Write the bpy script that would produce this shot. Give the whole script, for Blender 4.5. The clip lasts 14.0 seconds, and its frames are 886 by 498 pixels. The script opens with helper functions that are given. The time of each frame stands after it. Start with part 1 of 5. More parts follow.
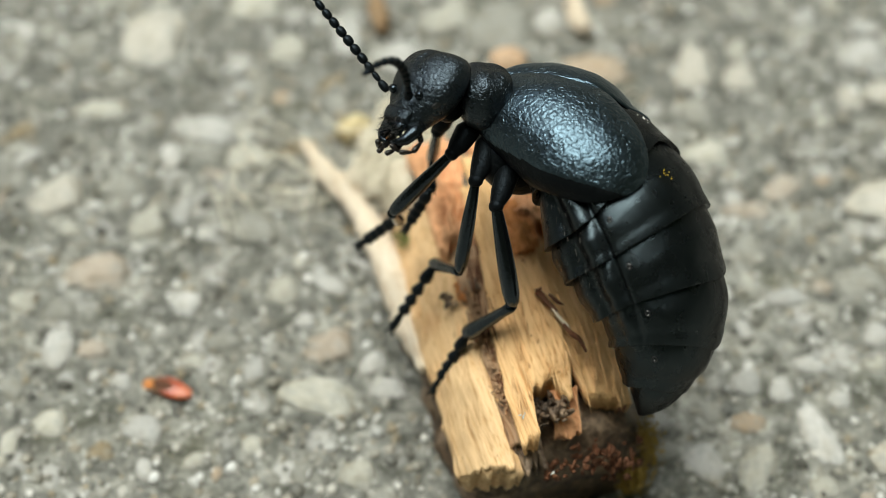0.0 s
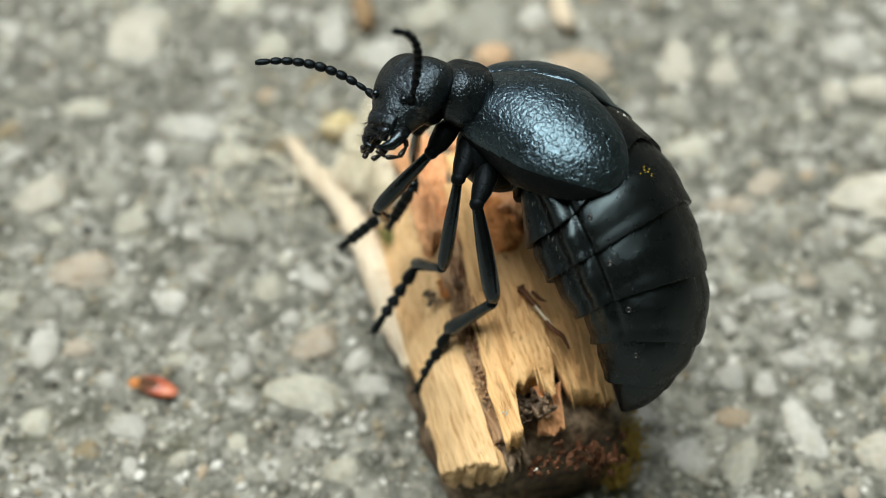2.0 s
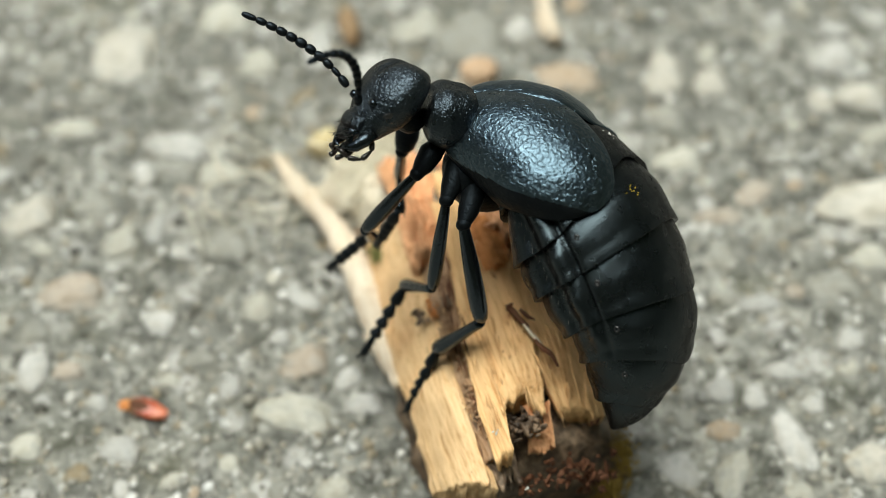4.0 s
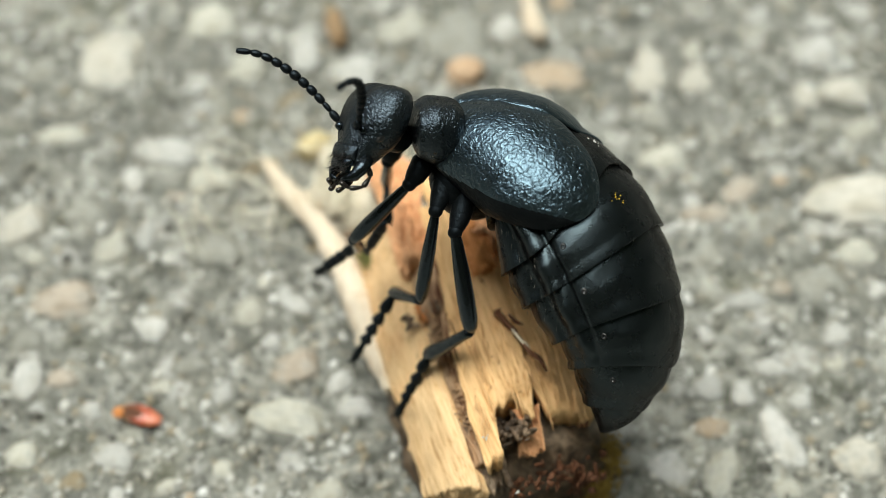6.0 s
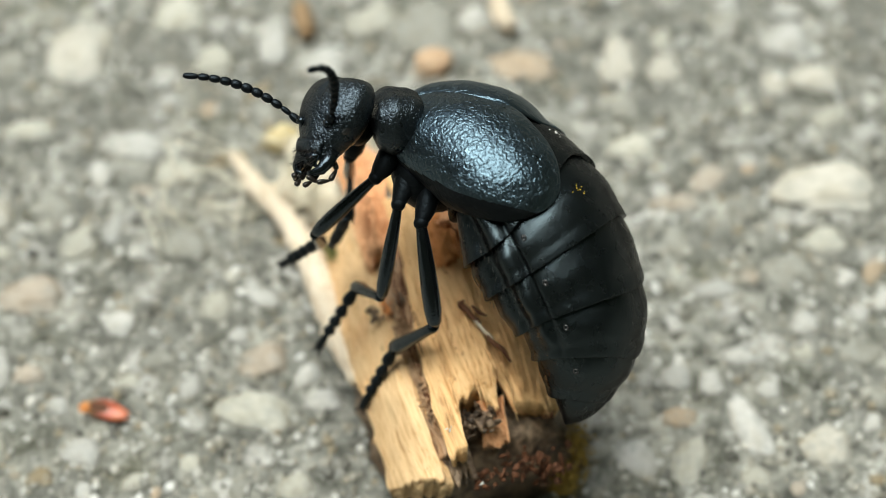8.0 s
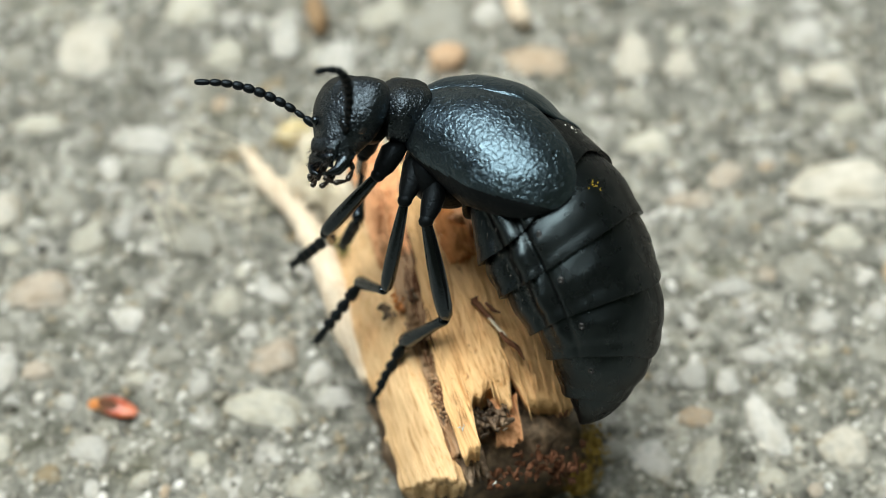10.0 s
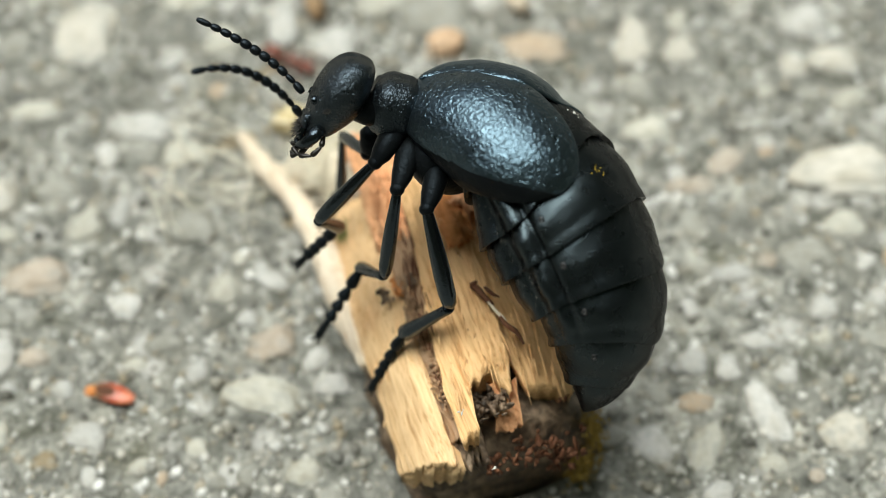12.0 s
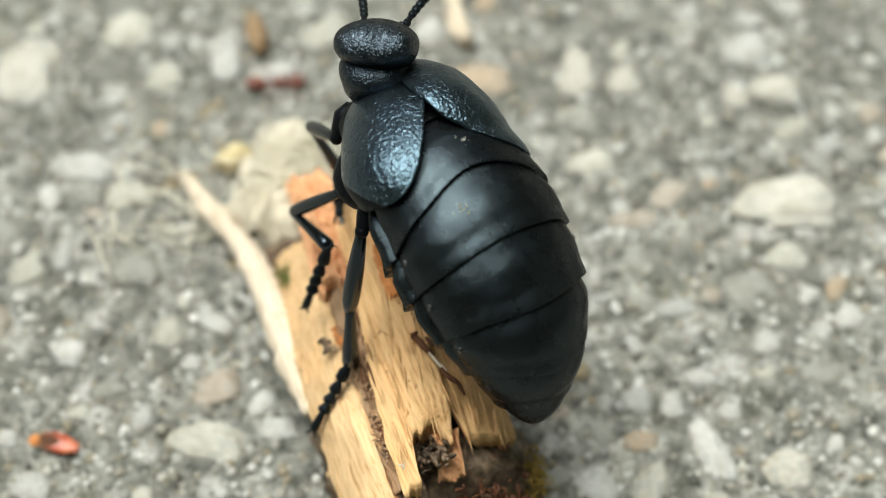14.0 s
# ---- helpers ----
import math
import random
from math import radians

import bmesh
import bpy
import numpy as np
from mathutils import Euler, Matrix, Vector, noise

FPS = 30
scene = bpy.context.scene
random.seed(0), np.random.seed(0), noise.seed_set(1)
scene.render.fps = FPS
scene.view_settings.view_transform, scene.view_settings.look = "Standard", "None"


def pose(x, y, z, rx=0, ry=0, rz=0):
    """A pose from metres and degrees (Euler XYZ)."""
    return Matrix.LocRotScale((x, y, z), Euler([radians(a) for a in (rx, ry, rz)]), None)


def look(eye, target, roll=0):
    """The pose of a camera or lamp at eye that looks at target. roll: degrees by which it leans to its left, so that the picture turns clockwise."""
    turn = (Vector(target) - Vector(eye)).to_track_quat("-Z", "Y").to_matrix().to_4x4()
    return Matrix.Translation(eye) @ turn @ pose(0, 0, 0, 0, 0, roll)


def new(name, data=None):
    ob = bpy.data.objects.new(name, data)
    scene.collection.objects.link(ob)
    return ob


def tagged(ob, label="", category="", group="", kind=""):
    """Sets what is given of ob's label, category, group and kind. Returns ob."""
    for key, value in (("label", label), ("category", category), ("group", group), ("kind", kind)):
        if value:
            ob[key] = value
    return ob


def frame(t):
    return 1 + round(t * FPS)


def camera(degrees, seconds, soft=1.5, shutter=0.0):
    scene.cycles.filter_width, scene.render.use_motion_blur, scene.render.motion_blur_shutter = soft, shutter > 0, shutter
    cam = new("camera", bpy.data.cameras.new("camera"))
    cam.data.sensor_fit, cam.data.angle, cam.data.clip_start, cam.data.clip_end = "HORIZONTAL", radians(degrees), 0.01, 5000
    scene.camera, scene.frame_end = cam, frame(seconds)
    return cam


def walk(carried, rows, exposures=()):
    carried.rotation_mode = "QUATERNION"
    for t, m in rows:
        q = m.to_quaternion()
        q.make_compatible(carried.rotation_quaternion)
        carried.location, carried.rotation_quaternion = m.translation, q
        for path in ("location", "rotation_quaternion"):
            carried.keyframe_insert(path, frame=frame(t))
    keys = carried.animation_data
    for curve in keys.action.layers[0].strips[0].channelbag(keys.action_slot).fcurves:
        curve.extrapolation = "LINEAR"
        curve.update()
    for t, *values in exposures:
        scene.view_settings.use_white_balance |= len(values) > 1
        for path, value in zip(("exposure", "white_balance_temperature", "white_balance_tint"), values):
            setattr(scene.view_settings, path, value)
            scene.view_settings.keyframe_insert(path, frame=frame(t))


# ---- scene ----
MM = 0.001

# ---- camera ----
cam = camera(32, 14.0, soft=0.8)
cam.data.dof.use_dof = True
cam.data.dof.focus_distance = 0.0970
cam.data.dof.aperture_fstop = 21
walk(cam, [
    (0, pose(-0.00222, -0.07263, 0.10028, 35.521, -0.857, 2.211)),
    (0.5, pose(-0.00186, -0.07248, 0.10016, 35.414, -0.827, 2.310)),
    (1, pose(-0.00168, -0.07247, 0.10012, 35.224, -0.923, 2.290)),
    (1.5, pose(-0.00148, -0.07223, 0.10025, 35.243, -0.880, 2.247)),
    (2, pose(-0.00118, -0.07245, 0.10067, 35.252, -0.701, 1.884)),
    (2.5, pose(-0.00106, -0.07237, 0.10056, 35.220, -0.499, 1.724)),
    (3, pose(-0.00116, -0.07239, 0.10027, 35.254, -0.563, 1.610)),
    (3.5, pose(-0.00093, -0.07193, 0.10063, 35.134, -0.463, 1.388)),
    (4, pose(-0.00088, -0.07118, 0.10157, 35.133, -0.421, 1.024)),
    (6.5, pose(0.00000, -0.06990, 0.10363, 34.000, -0.000, 0.000)),
    (7, pose(0.00111, -0.06988, 0.10354, 33.946, -0.019, -0.162)),
    (7.5, pose(0.00134, -0.06970, 0.10326, 33.949, -0.005, -0.169)),
    (8, pose(0.00156, -0.06975, 0.10337, 33.867, -0.006, -0.411)),
    (10.5, pose(0.00158, -0.06917, 0.10151, 33.915, 0.328, 0.095)),
    (11, pose(0.00161, -0.06932, 0.10120, 33.877, 0.225, -0.062)),
    (11.5, pose(0.00178, -0.06947, 0.10114, 33.731, 0.361, -0.007)),
    (12, pose(0.00151, -0.06953, 0.10096, 33.767, 0.275, -0.077)),
    (12.5, pose(0.00168, -0.06923, 0.10080, 33.558, 0.135, -0.302)),
    (13, pose(0.00189, -0.06837, 0.10162, 33.616, 0.106, -0.585)),
    (13.5, pose(0.00290, -0.06760, 0.10223, 34.043, 0.216, -0.901)),
    (14, pose(0.00350, -0.06554, 0.10362, 32.938, -0.207, -1.436)),
], exposures=[(0, -0.02, 7080, 3), (4, 0.07, 7050, 3), (14, 0.18, 6980, 4)])

# ---- daylight: thin overcast, brightest high on the left ----
LIGHT = Vector((-0.20, 0.14, 0.96)).normalized()
world = bpy.data.worlds.new("overcast_sky")
scene.world = world
world.use_nodes = True
wt = world.node_tree
sky = wt.nodes.new("ShaderNodeTexSky")
sky.sky_type = "NISHITA"
sky.sun_disc = False
sky.sun_elevation = math.asin(LIGHT.z)
sky.sun_rotation = math.atan2(LIGHT.x, LIGHT.y)
sky.air_density, sky.dust_density = 1.0, 4.0
wt.links.new(sky.outputs[0], wt.nodes["Background"].inputs[0])
wt.nodes["Background"].inputs[1].default_value = 0.125
sun = new("sun", bpy.data.lights.new("sun", "SUN"))
sun.data.energy, sun.data.angle, sun.data.color = 4.0, radians(46), (0.885, 0.95, 1.0)
sun.matrix_world = look(LIGHT * 2, (0, 0, 0))


# ---- helpers for shapes ----
def V3(p):
    return Vector(p) * MM


def frame_at(origin, ahead, up):
    """A pose at origin (millimetres) with x ahead and z towards up."""
    x = Vector(ahead).normalized()
    y = Vector(up).cross(x).normalized()
    z = x.cross(y)
    m = Matrix((x, y, z)).transposed().to_4x4()
    m.translation = V3(origin)
    return m


def smooth(xs, ys, x):
    """A smooth curve through the points (xs ascending), at x."""
    xs, ys = np.asarray(xs, float), np.asarray(ys, float)
    g = np.gradient(ys, xs)
    i = np.clip(np.searchsorted(xs, x) - 1, 0, len(xs) - 2)
    h = xs[i + 1] - xs[i]
    t = np.clip((np.asarray(x) - xs[i]) / h, 0, 1)
    return ((2 * t**3 - 3 * t**2 + 1) * ys[i] + (t**3 - 2 * t**2 + t) * h * g[i]
            + (3 * t**2 - 2 * t**3) * ys[i + 1] + (t**3 - t**2) * h * g[i + 1])


def mesh_of(verts, faces, shade=True):
    """A mesh from points in millimetres."""
    me = bpy.data.meshes.new("shape")
    me.from_pydata([tuple(c * MM for c in v) for v in verts], [], faces)
    me.update()
    bm = bmesh.new()
    bm.from_mesh(me)
    bmesh.ops.recalc_face_normals(bm, faces=bm.faces)
    bm.to_mesh(me)
    bm.free()
    if shade:
        for p in me.polygons:
            p.use_smooth = True
    return me


def part(name, me, material, parent=None, label="", m=None):
    ob = new(name, me)
    if material and not me.materials:
        me.materials.append(material)
    ob.parent = parent
    if m is not None:
        ob.matrix_basis = m
    if label:
        ob["label"] = label
    return ob


def rings(rows, closed=True, caps=True):
    """Verts and faces from rows of points, row by row; each row a ring if closed."""
    n = len(rows[0])
    verts = [p for row in rows for p in row]
    faces = []
    for i in range(len(rows) - 1):
        for j in range(n if closed else n - 1):
            a, b = i * n + j, i * n + (j + 1) % n
            faces.append((a, b, b + n, a + n))
    if caps and closed:
        faces.append(tuple(range(n)))
        faces.append(tuple((len(rows) - 1) * n + k for k in reversed(range(n))))
    return verts, faces


def limb(points, radii, n=12, flat=1.0):
    """A rounded limb along points with a radius at each; flat squeezes it sideways."""
    pts = [Vector(p) for p in points]
    out = []
    for i, p in enumerate(pts):
        d = (pts[min(i + 1, len(pts) - 1)] - pts[max(i - 1, 0)]).normalized()
        side = d.cross(Vector((0, 0.02, 1))).normalized()
        up = side.cross(d)
        r = radii[i]
        out.append([p + side * math.cos(a) * r * flat + up * math.sin(a) * r for a in (2 * math.pi * k / n for k in range(n))])
    return rings(out)


def join(*pieces):
    verts, faces = [], []
    for v, f in pieces:
        k = len(verts)
        verts += list(v)
        faces += [tuple(i + k for i in q) for q in f]
    return verts, faces


def ball(centre, size, n=16, m=10, turn=None):
    c = Vector(centre)
    rows = []
    for i in range(m + 1):
        a = math.pi * (i + 0.02) / (m + 0.04)
        ring = [Vector((math.sin(a) * math.cos(b) * size[0], math.sin(a) * math.sin(b) * size[1], math.cos(a) * size[2])) for b in (2 * math.pi * k / n for k in range(n))]
        rows.append([c + (turn @ p if turn else p) for p in ring])
    return rings(rows)


# ---- materials ----
def material(name, colour, rough, metal=0.0, spec=0.5):
    m = bpy.data.materials.new(name)
    m.use_nodes = True
    b = m.node_tree.nodes["Principled BSDF"]
    b.inputs["Base Color"].default_value = (*colour, 1)
    b.inputs["Roughness"].default_value = rough
    b.inputs["Metallic"].default_value = metal
    b.inputs["Specular IOR Level"].default_value = spec
    return m, m.node_tree, b


def node(t, kind, **inputs):
    n = t.nodes.new(kind)
    for k, v in inputs.items():
        n.inputs[k.replace("_", " ")].default_value = v
    return n


def noise_of(t, scale, detail=4.0, rough=0.55, stretch=(1, 1, 1)):
    c = t.nodes.new("ShaderNodeTexCoord")
    mp = t.nodes.new("ShaderNodeMapping")
    mp.inputs["Scale"].default_value = stretch
    n = node(t, "ShaderNodeTexNoise", Scale=scale, Detail=detail, Roughness=rough)
    t.links.new(c.outputs["Object"], mp.inputs[0])
    t.links.new(mp.outputs[0], n.inputs["Vector"])
    return n


def cells_of(t, scale, feature="F1", rand=1.0):
    c = t.nodes.new("ShaderNodeTexCoord")
    n = node(t, "ShaderNodeTexVoronoi", Scale=scale, Randomness=rand)
    n.feature = feature
    t.links.new(c.outputs["Object"], n.inputs["Vector"])
    return n


def ramp_of(t, source, stops):
    r = t.nodes.new("ShaderNodeValToRGB")
    while len(r.color_ramp.elements) < len(stops):
        r.color_ramp.elements.new(0.5)
    for e, (p, c) in zip(r.color_ramp.elements, stops):
        e.position, e.color = p, (*c, 1) if len(c) == 3 else c
    t.links.new(source, r.inputs[0])
    return r


def mix_of(t, fac, a, b, kind="MIX"):
    x = t.nodes.new("ShaderNodeMix")
    x.data_type, x.blend_type = "RGBA", kind
    if isinstance(fac, float):
        x.inputs[0].default_value = fac
    else:
        t.links.new(fac, x.inputs[0])
    for k, v in ((6, a), (7, b)):
        if isinstance(v, tuple):
            x.inputs[k].default_value = (*v, 1)
        else:
            t.links.new(v, x.inputs[k])
    return x


def bump_of(t, b, height, depth, strength=1.0, under=None):
    n = t.nodes.new("ShaderNodeBump")
    n.inputs["Strength"].default_value = strength
    n.inputs["Distance"].default_value = depth * MM
    t.links.new(height, n.inputs["Height"])
    if under:
        t.links.new(under.outputs[0], n.inputs["Normal"])
    t.links.new(n.outputs[0], b.inputs["Normal"])
    return n


def shell(name, rough, coarse, coarse_size, fine, spec=0.5, ior=1.5, tint=(0.62, 0.82, 1.0)):
    """Black chitin: worm-like wrinkles of a given size and a fine grain."""
    m, t, b = material(name, (0.0055, 0.0062, 0.0075), rough, spec=spec)
    b.inputs["IOR"].default_value = ior
    b.inputs["Specular Tint"].default_value = (*tint, 1)
    big = noise_of(t, 900, 3)
    r = ramp_of(t, big.outputs[0], [(0.3, (rough * 0.85,) * 3), (0.7, (min(1, rough * 1.2),) * 3)])
    t.links.new(r.outputs[0], b.inputs["Roughness"])
    shade = ramp_of(t, noise_of(t, 260, 2).outputs[0], [(0.35, (0.0030, 0.0035, 0.0040)), (0.7, (0.0060, 0.0070, 0.0072))])
    t.links.new(shade.outputs[0], b.inputs["Base Color"])
    grain = noise_of(t, 14000, 2)
    under = bump_of(t, b, grain.outputs[0], 0.02, fine)
    if coarse:
        wr = node(t, "ShaderNodeTexNoise", Scale=coarse_size, Detail=1.0, Roughness=0.4, Distortion=1.0)
        c = t.nodes.new("ShaderNodeTexCoord")
        t.links.new(c.outputs["Object"], wr.inputs["Vector"])
        bump_of(t, b, wr.outputs[0], coarse, 1.0, under)
    return m


ELYTRON = shell("wrinkled_black_chitin", 0.315, 0.10, 3300, 0.12, 1.0, 1.68, (0.52, 0.80, 1.0))
HEAD_SHELL = shell("pitted_black_chitin", 0.30, 0.095, 5200, 0.3, 0.8)
TERGITE = shell("satin_black_chitin", 0.285, 0.014, 6500, 1.0, 1.0, 1.385, (0.66, 0.88, 1.0))
LIMB = shell("glossy_black_chitin", 0.17, 0.02, 4000, 0.12, 0.42)
BEAD = shell("dull_black_chitin", 0.42, 0.03, 6000, 0.6, 0.22)
for shell_of, level, start, end in ((TERGITE, 1.0, 0.26, 0.62), (LIMB, 0.7, 0.50, 0.85), (BEAD, 0.25, 0.50, 0.85), (HEAD_SHELL, 0.85, 0.46, 0.80)):
    # gloss is cut at a flat angle, to darken mirrored wood and ground
    facing = shell_of.node_tree.nodes.new("ShaderNodeLayerWeight")
    dulled = ramp_of(shell_of.node_tree, facing.outputs["Facing"], [(start, (level,) * 3), (end, (0.08 * level,) * 3)])
    shell_of.node_tree.links.new(dulled.outputs[0], shell_of.node_tree.nodes["Principled BSDF"].inputs["Specular IOR Level"])
FLANK = shell("smooth_black_chitin", 0.45, 0.05, 2600, 0.4, 0.12)
EYE = material("dark_eye", (0.012, 0.012, 0.013), 0.34, spec=0.9)[0]
PALP = material("brown_black_chitin", (0.012, 0.009, 0.007), 0.3)[0]
POLLEN = material("yellow_pollen", (0.55, 0.38, 0.03), 0.8)[0]
HAIR = material("grey_hair", (0.16, 0.15, 0.13), 0.6)[0]
LINT = material("pale_lint", (0.6, 0.6, 0.55), 0.8)[0]


def wood(name, light, dark, stain, stain_at=0.62):
    """Split softwood: fine fibres along x, darker streaks and brown stains."""
    m, t, b = material(name, light, 0.68, spec=0.3)
    fibre = noise_of(t, 2900, 6, 0.62, (0.04, 1, 1))
    streak = noise_of(t, 420, 4, 0.6, (0.16, 1, 1))
    blot = noise_of(t, 170, 5, 0.7, (0.5, 1, 1))
    c1 = ramp_of(t, fibre.outputs[0], [(0.30, dark), (0.62, light)])
    c2 = ramp_of(t, streak.outputs[0], [(0.36, tuple(0.72 * v for v in light)), (0.60, light)])
    col = mix_of(t, 0.5, c1.outputs[0], c2.outputs[0])
    f = ramp_of(t, blot.outputs[0], [(stain_at, (0, 0, 0)), (stain_at + 0.14, (1, 1, 1))])
    col = mix_of(t, f.outputs[0], col.outputs[2], stain)
    thread = noise_of(t, 5200, 4, 0.6, (0.035, 1, 1))
    c3 = ramp_of(t, thread.outputs[0], [(0.34, (0.76, 0.64, 0.52)), (0.48, (1, 1, 1)), (0.72, (1.06, 1.08, 1.12))])
    col = mix_of(t, 1.0, col.outputs[2], c3.outputs[0], "MULTIPLY")
    fleck = ramp_of(t, noise_of(t, 1500, 3, 0.6, (0.45, 1, 1)).outputs[0], [(0.24, (0.30, 0.17, 0.09)), (0.33, (1, 1, 1))])
    col = mix_of(t, 1.0, col.outputs[2], fleck.outputs[0], "MULTIPLY")
    t.links.new(col.outputs[2], b.inputs["Base Color"])
    u = bump_of(t, b, thread.outputs[0], 0.07, 1.0)
    u = bump_of(t, b, fibre.outputs[0], 0.11, 1.0, u)
    bump_of(t, b, streak.outputs[0], 0.16, 0.5, u)
    return m


WOOD = wood("split_tan_wood", (0.86, 0.55, 0.27), (0.60, 0.33, 0.12), (0.34, 0.14, 0.045), 0.63)
WOOD_PALE = wood("split_pale_wood", (0.84, 0.58, 0.32), (0.62, 0.37, 0.16), (0.42, 0.20, 0.07), 0.64)
WOOD_ORANGE = wood("rotting_orange_wood", (0.86, 0.47, 0.25), (0.60, 0.25, 0.10), (0.36, 0.13, 0.05), 0.58)
STRAW = wood("weathered_straw", (0.78, 0.68, 0.54), (0.56, 0.45, 0.31), (0.36, 0.26, 0.15), 0.70)
PALE_CRUMB = wood("pale_crumb", (0.76, 0.70, 0.57), (0.54, 0.47, 0.34), (0.42, 0.33, 0.16), 0.60)
BROWN_FLAKE = wood("brown_flake", (0.34, 0.23, 0.13), (0.20, 0.12, 0.06), (0.12, 0.07, 0.03), 0.55)


def bark_material():
    m, t, b = material("decayed_brown_bark", (0.06, 0.035, 0.02), 0.55, spec=0.5)
    n1, n2 = noise_of(t, 380, 6, 0.65), noise_of(t, 1500, 5, 0.6)
    c = ramp_of(t, n1.outputs[0], [(0.36, (0.045, 0.027, 0.015)), (0.50, (0.18, 0.12, 0.075)), (0.70, (0.46, 0.35, 0.25))])
    c2 = ramp_of(t, n2.outputs[0], [(0.35, (0.5, 0.5, 0.5)), (0.7, (1.25, 1.2, 1.15))])
    col = mix_of(t, 1.0, c.outputs[0], c2.outputs[0], "MULTIPLY")
    t.links.new(col.outputs[2], b.inputs["Base Color"])
    u = bump_of(t, b, n1.outputs[0], 0.9, 0.8)
    bump_of(t, b, n2.outputs[0], 0.25, 0.8, u)
    return m


BARK = bark_material()
MOSS = material("ochre_moss", (0.30, 0.20, 0.04), 0.9)[0]
GREEN_MOSS = material("green_moss", (0.16, 0.17, 0.05), 0.9)[0]
FIBRE = material("pale_plant_fibre", (0.76, 0.71, 0.57), 0.75)[0]
TWIG = wood("red_brown_twig", (0.15, 0.06, 0.028), (0.05, 0.018, 0.009), (0.30, 0.20, 0.12), 0.62)
CRUMB = wood("yellowed_crumb", (0.70, 0.60, 0.36), (0.46, 0.34, 0.15), (0.40, 0.24, 0.05), 0.6)


def cement_material():
    m, t, b = material("weathered_concrete", (0.2, 0.2, 0.19), 0.85, spec=0.3)
    n1, n2, n3 = noise_of(t, 70, 5, 0.6), noise_of(t, 420, 6, 0.7), noise_of(t, 2200, 4, 0.7)
    c = ramp_of(t, n2.outputs[0], [(0.32, (0.070, 0.071, 0.063)), (0.48, (0.190, 0.190, 0.172)), (0.58, (0.285, 0.285, 0.26)), (0.74, (0.54, 0.54, 0.51))])
    c1 = ramp_of(t, n1.outputs[0], [(0.35, (0.78, 0.78, 0.76)), (0.65, (1.15, 1.15, 1.13))])
    c3 = ramp_of(t, n3.outputs[0], [(0.3, (0.6, 0.6, 0.6)), (0.7, (1.3, 1.3, 1.3))])
    col = mix_of(t, 1.0, c.outputs[0], c1.outputs[0], "MULTIPLY")
    col = mix_of(t, 1.0, col.outputs[2], c3.outputs[0], "MULTIPLY")
    blotch = ramp_of(t, noise_of(t, 210, 5, 0.7).outputs[0], [(0.36, (0.72, 0.73, 0.66)), (0.50, (1, 1, 1)), (0.66, (1.22, 1.20, 1.16))])
    col = mix_of(t, 1.0, col.outputs[2], blotch.outputs[0], "MULTIPLY")
    chip_of = cells_of(t, 330)
    white = ramp_of(t, chip_of.outputs["Color"], [(0.55, (0, 0, 0)), (0.62, (0.7, 0.7, 0.7))])
    near = ramp_of(t, chip_of.outputs["Distance"], [(0.22, (1, 1, 1)), (0.40, (0, 0, 0))])
    white = mix_of(t, 1.0, white.outputs[0], near.outputs[0], "MULTIPLY")
    col = mix_of(t, white.outputs[2], col.outputs[2], (0.52, 0.51, 0.48))
    moss = ramp_of(t, noise_of(t, 130, 4).outputs[0], [(0.56, (0, 0, 0)), (0.75, (0.35, 0.35, 0.35))])
    col = mix_of(t, moss.outputs[0], col.outputs[2], (0.17, 0.16, 0.09))
    t.links.new(col.outputs[2], b.inputs["Base Color"])
    u = bump_of(t, b, n2.outputs[0], 0.5, 0.8)
    bump_of(t, b, n3.outputs[0], 0.15, 0.8, u)
    return m


CEMENT = cement_material()


def stone_material(name, lo, hi, island=False):
    m, t, b = material(name, lo, 0.6, spec=0.4)
    if island:
        src = t.nodes.new("ShaderNodeNewGeometry").outputs["Random Per Island"]
        stops = [(0.0, (0.10, 0.10, 0.09)), (0.28, (0.22, 0.22, 0.20)), (0.52, (0.40, 0.39, 0.35)), (0.62, (0.30, 0.25, 0.17)), (0.74, (0.46, 0.46, 0.44)), (1.0, (0.74, 0.74, 0.72))]
    else:
        src = t.nodes.new("ShaderNodeObjectInfo").outputs["Random"]
        stops = [(0.0, lo), (1.0, hi)]
    c = ramp_of(t, src, stops)
    big, small = (300, 1600) if island else (1.3, 6.0)
    n1, n2 = noise_of(t, big, 5, 0.6), noise_of(t, small, 5, 0.65)
    c1 = ramp_of(t, n1.outputs[0], [(0.32, (0.70, 0.66, 0.58)), (0.6, (1.06, 1.06, 1.06))])
    col = mix_of(t, 1.0, c.outputs[0], c1.outputs[0], "MULTIPLY")
    c2 = ramp_of(t, n2.outputs[0], [(0.3, (0.72, 0.72, 0.69)), (0.7, (1.12, 1.12, 1.12))])
    col = mix_of(t, 1.0, col.outputs[2], c2.outputs[0], "MULTIPLY")
    if not island:
        dirt = ramp_of(t, noise_of(t, 2.6, 7, 0.75).outputs[0], [(0.47, (0, 0, 0)), (0.59, (0.75, 0.75, 0.75))])
        col = mix_of(t, dirt.outputs[0], col.outputs[2], (0.24, 0.24, 0.21))
    t.links.new(col.outputs[2], b.inputs["Base Color"])
    u = bump_of(t, b, n1.outputs[0], 0.3, 0.6)
    bump_of(t, b, n2.outputs[0], 0.12, 0.8, u)
    return m


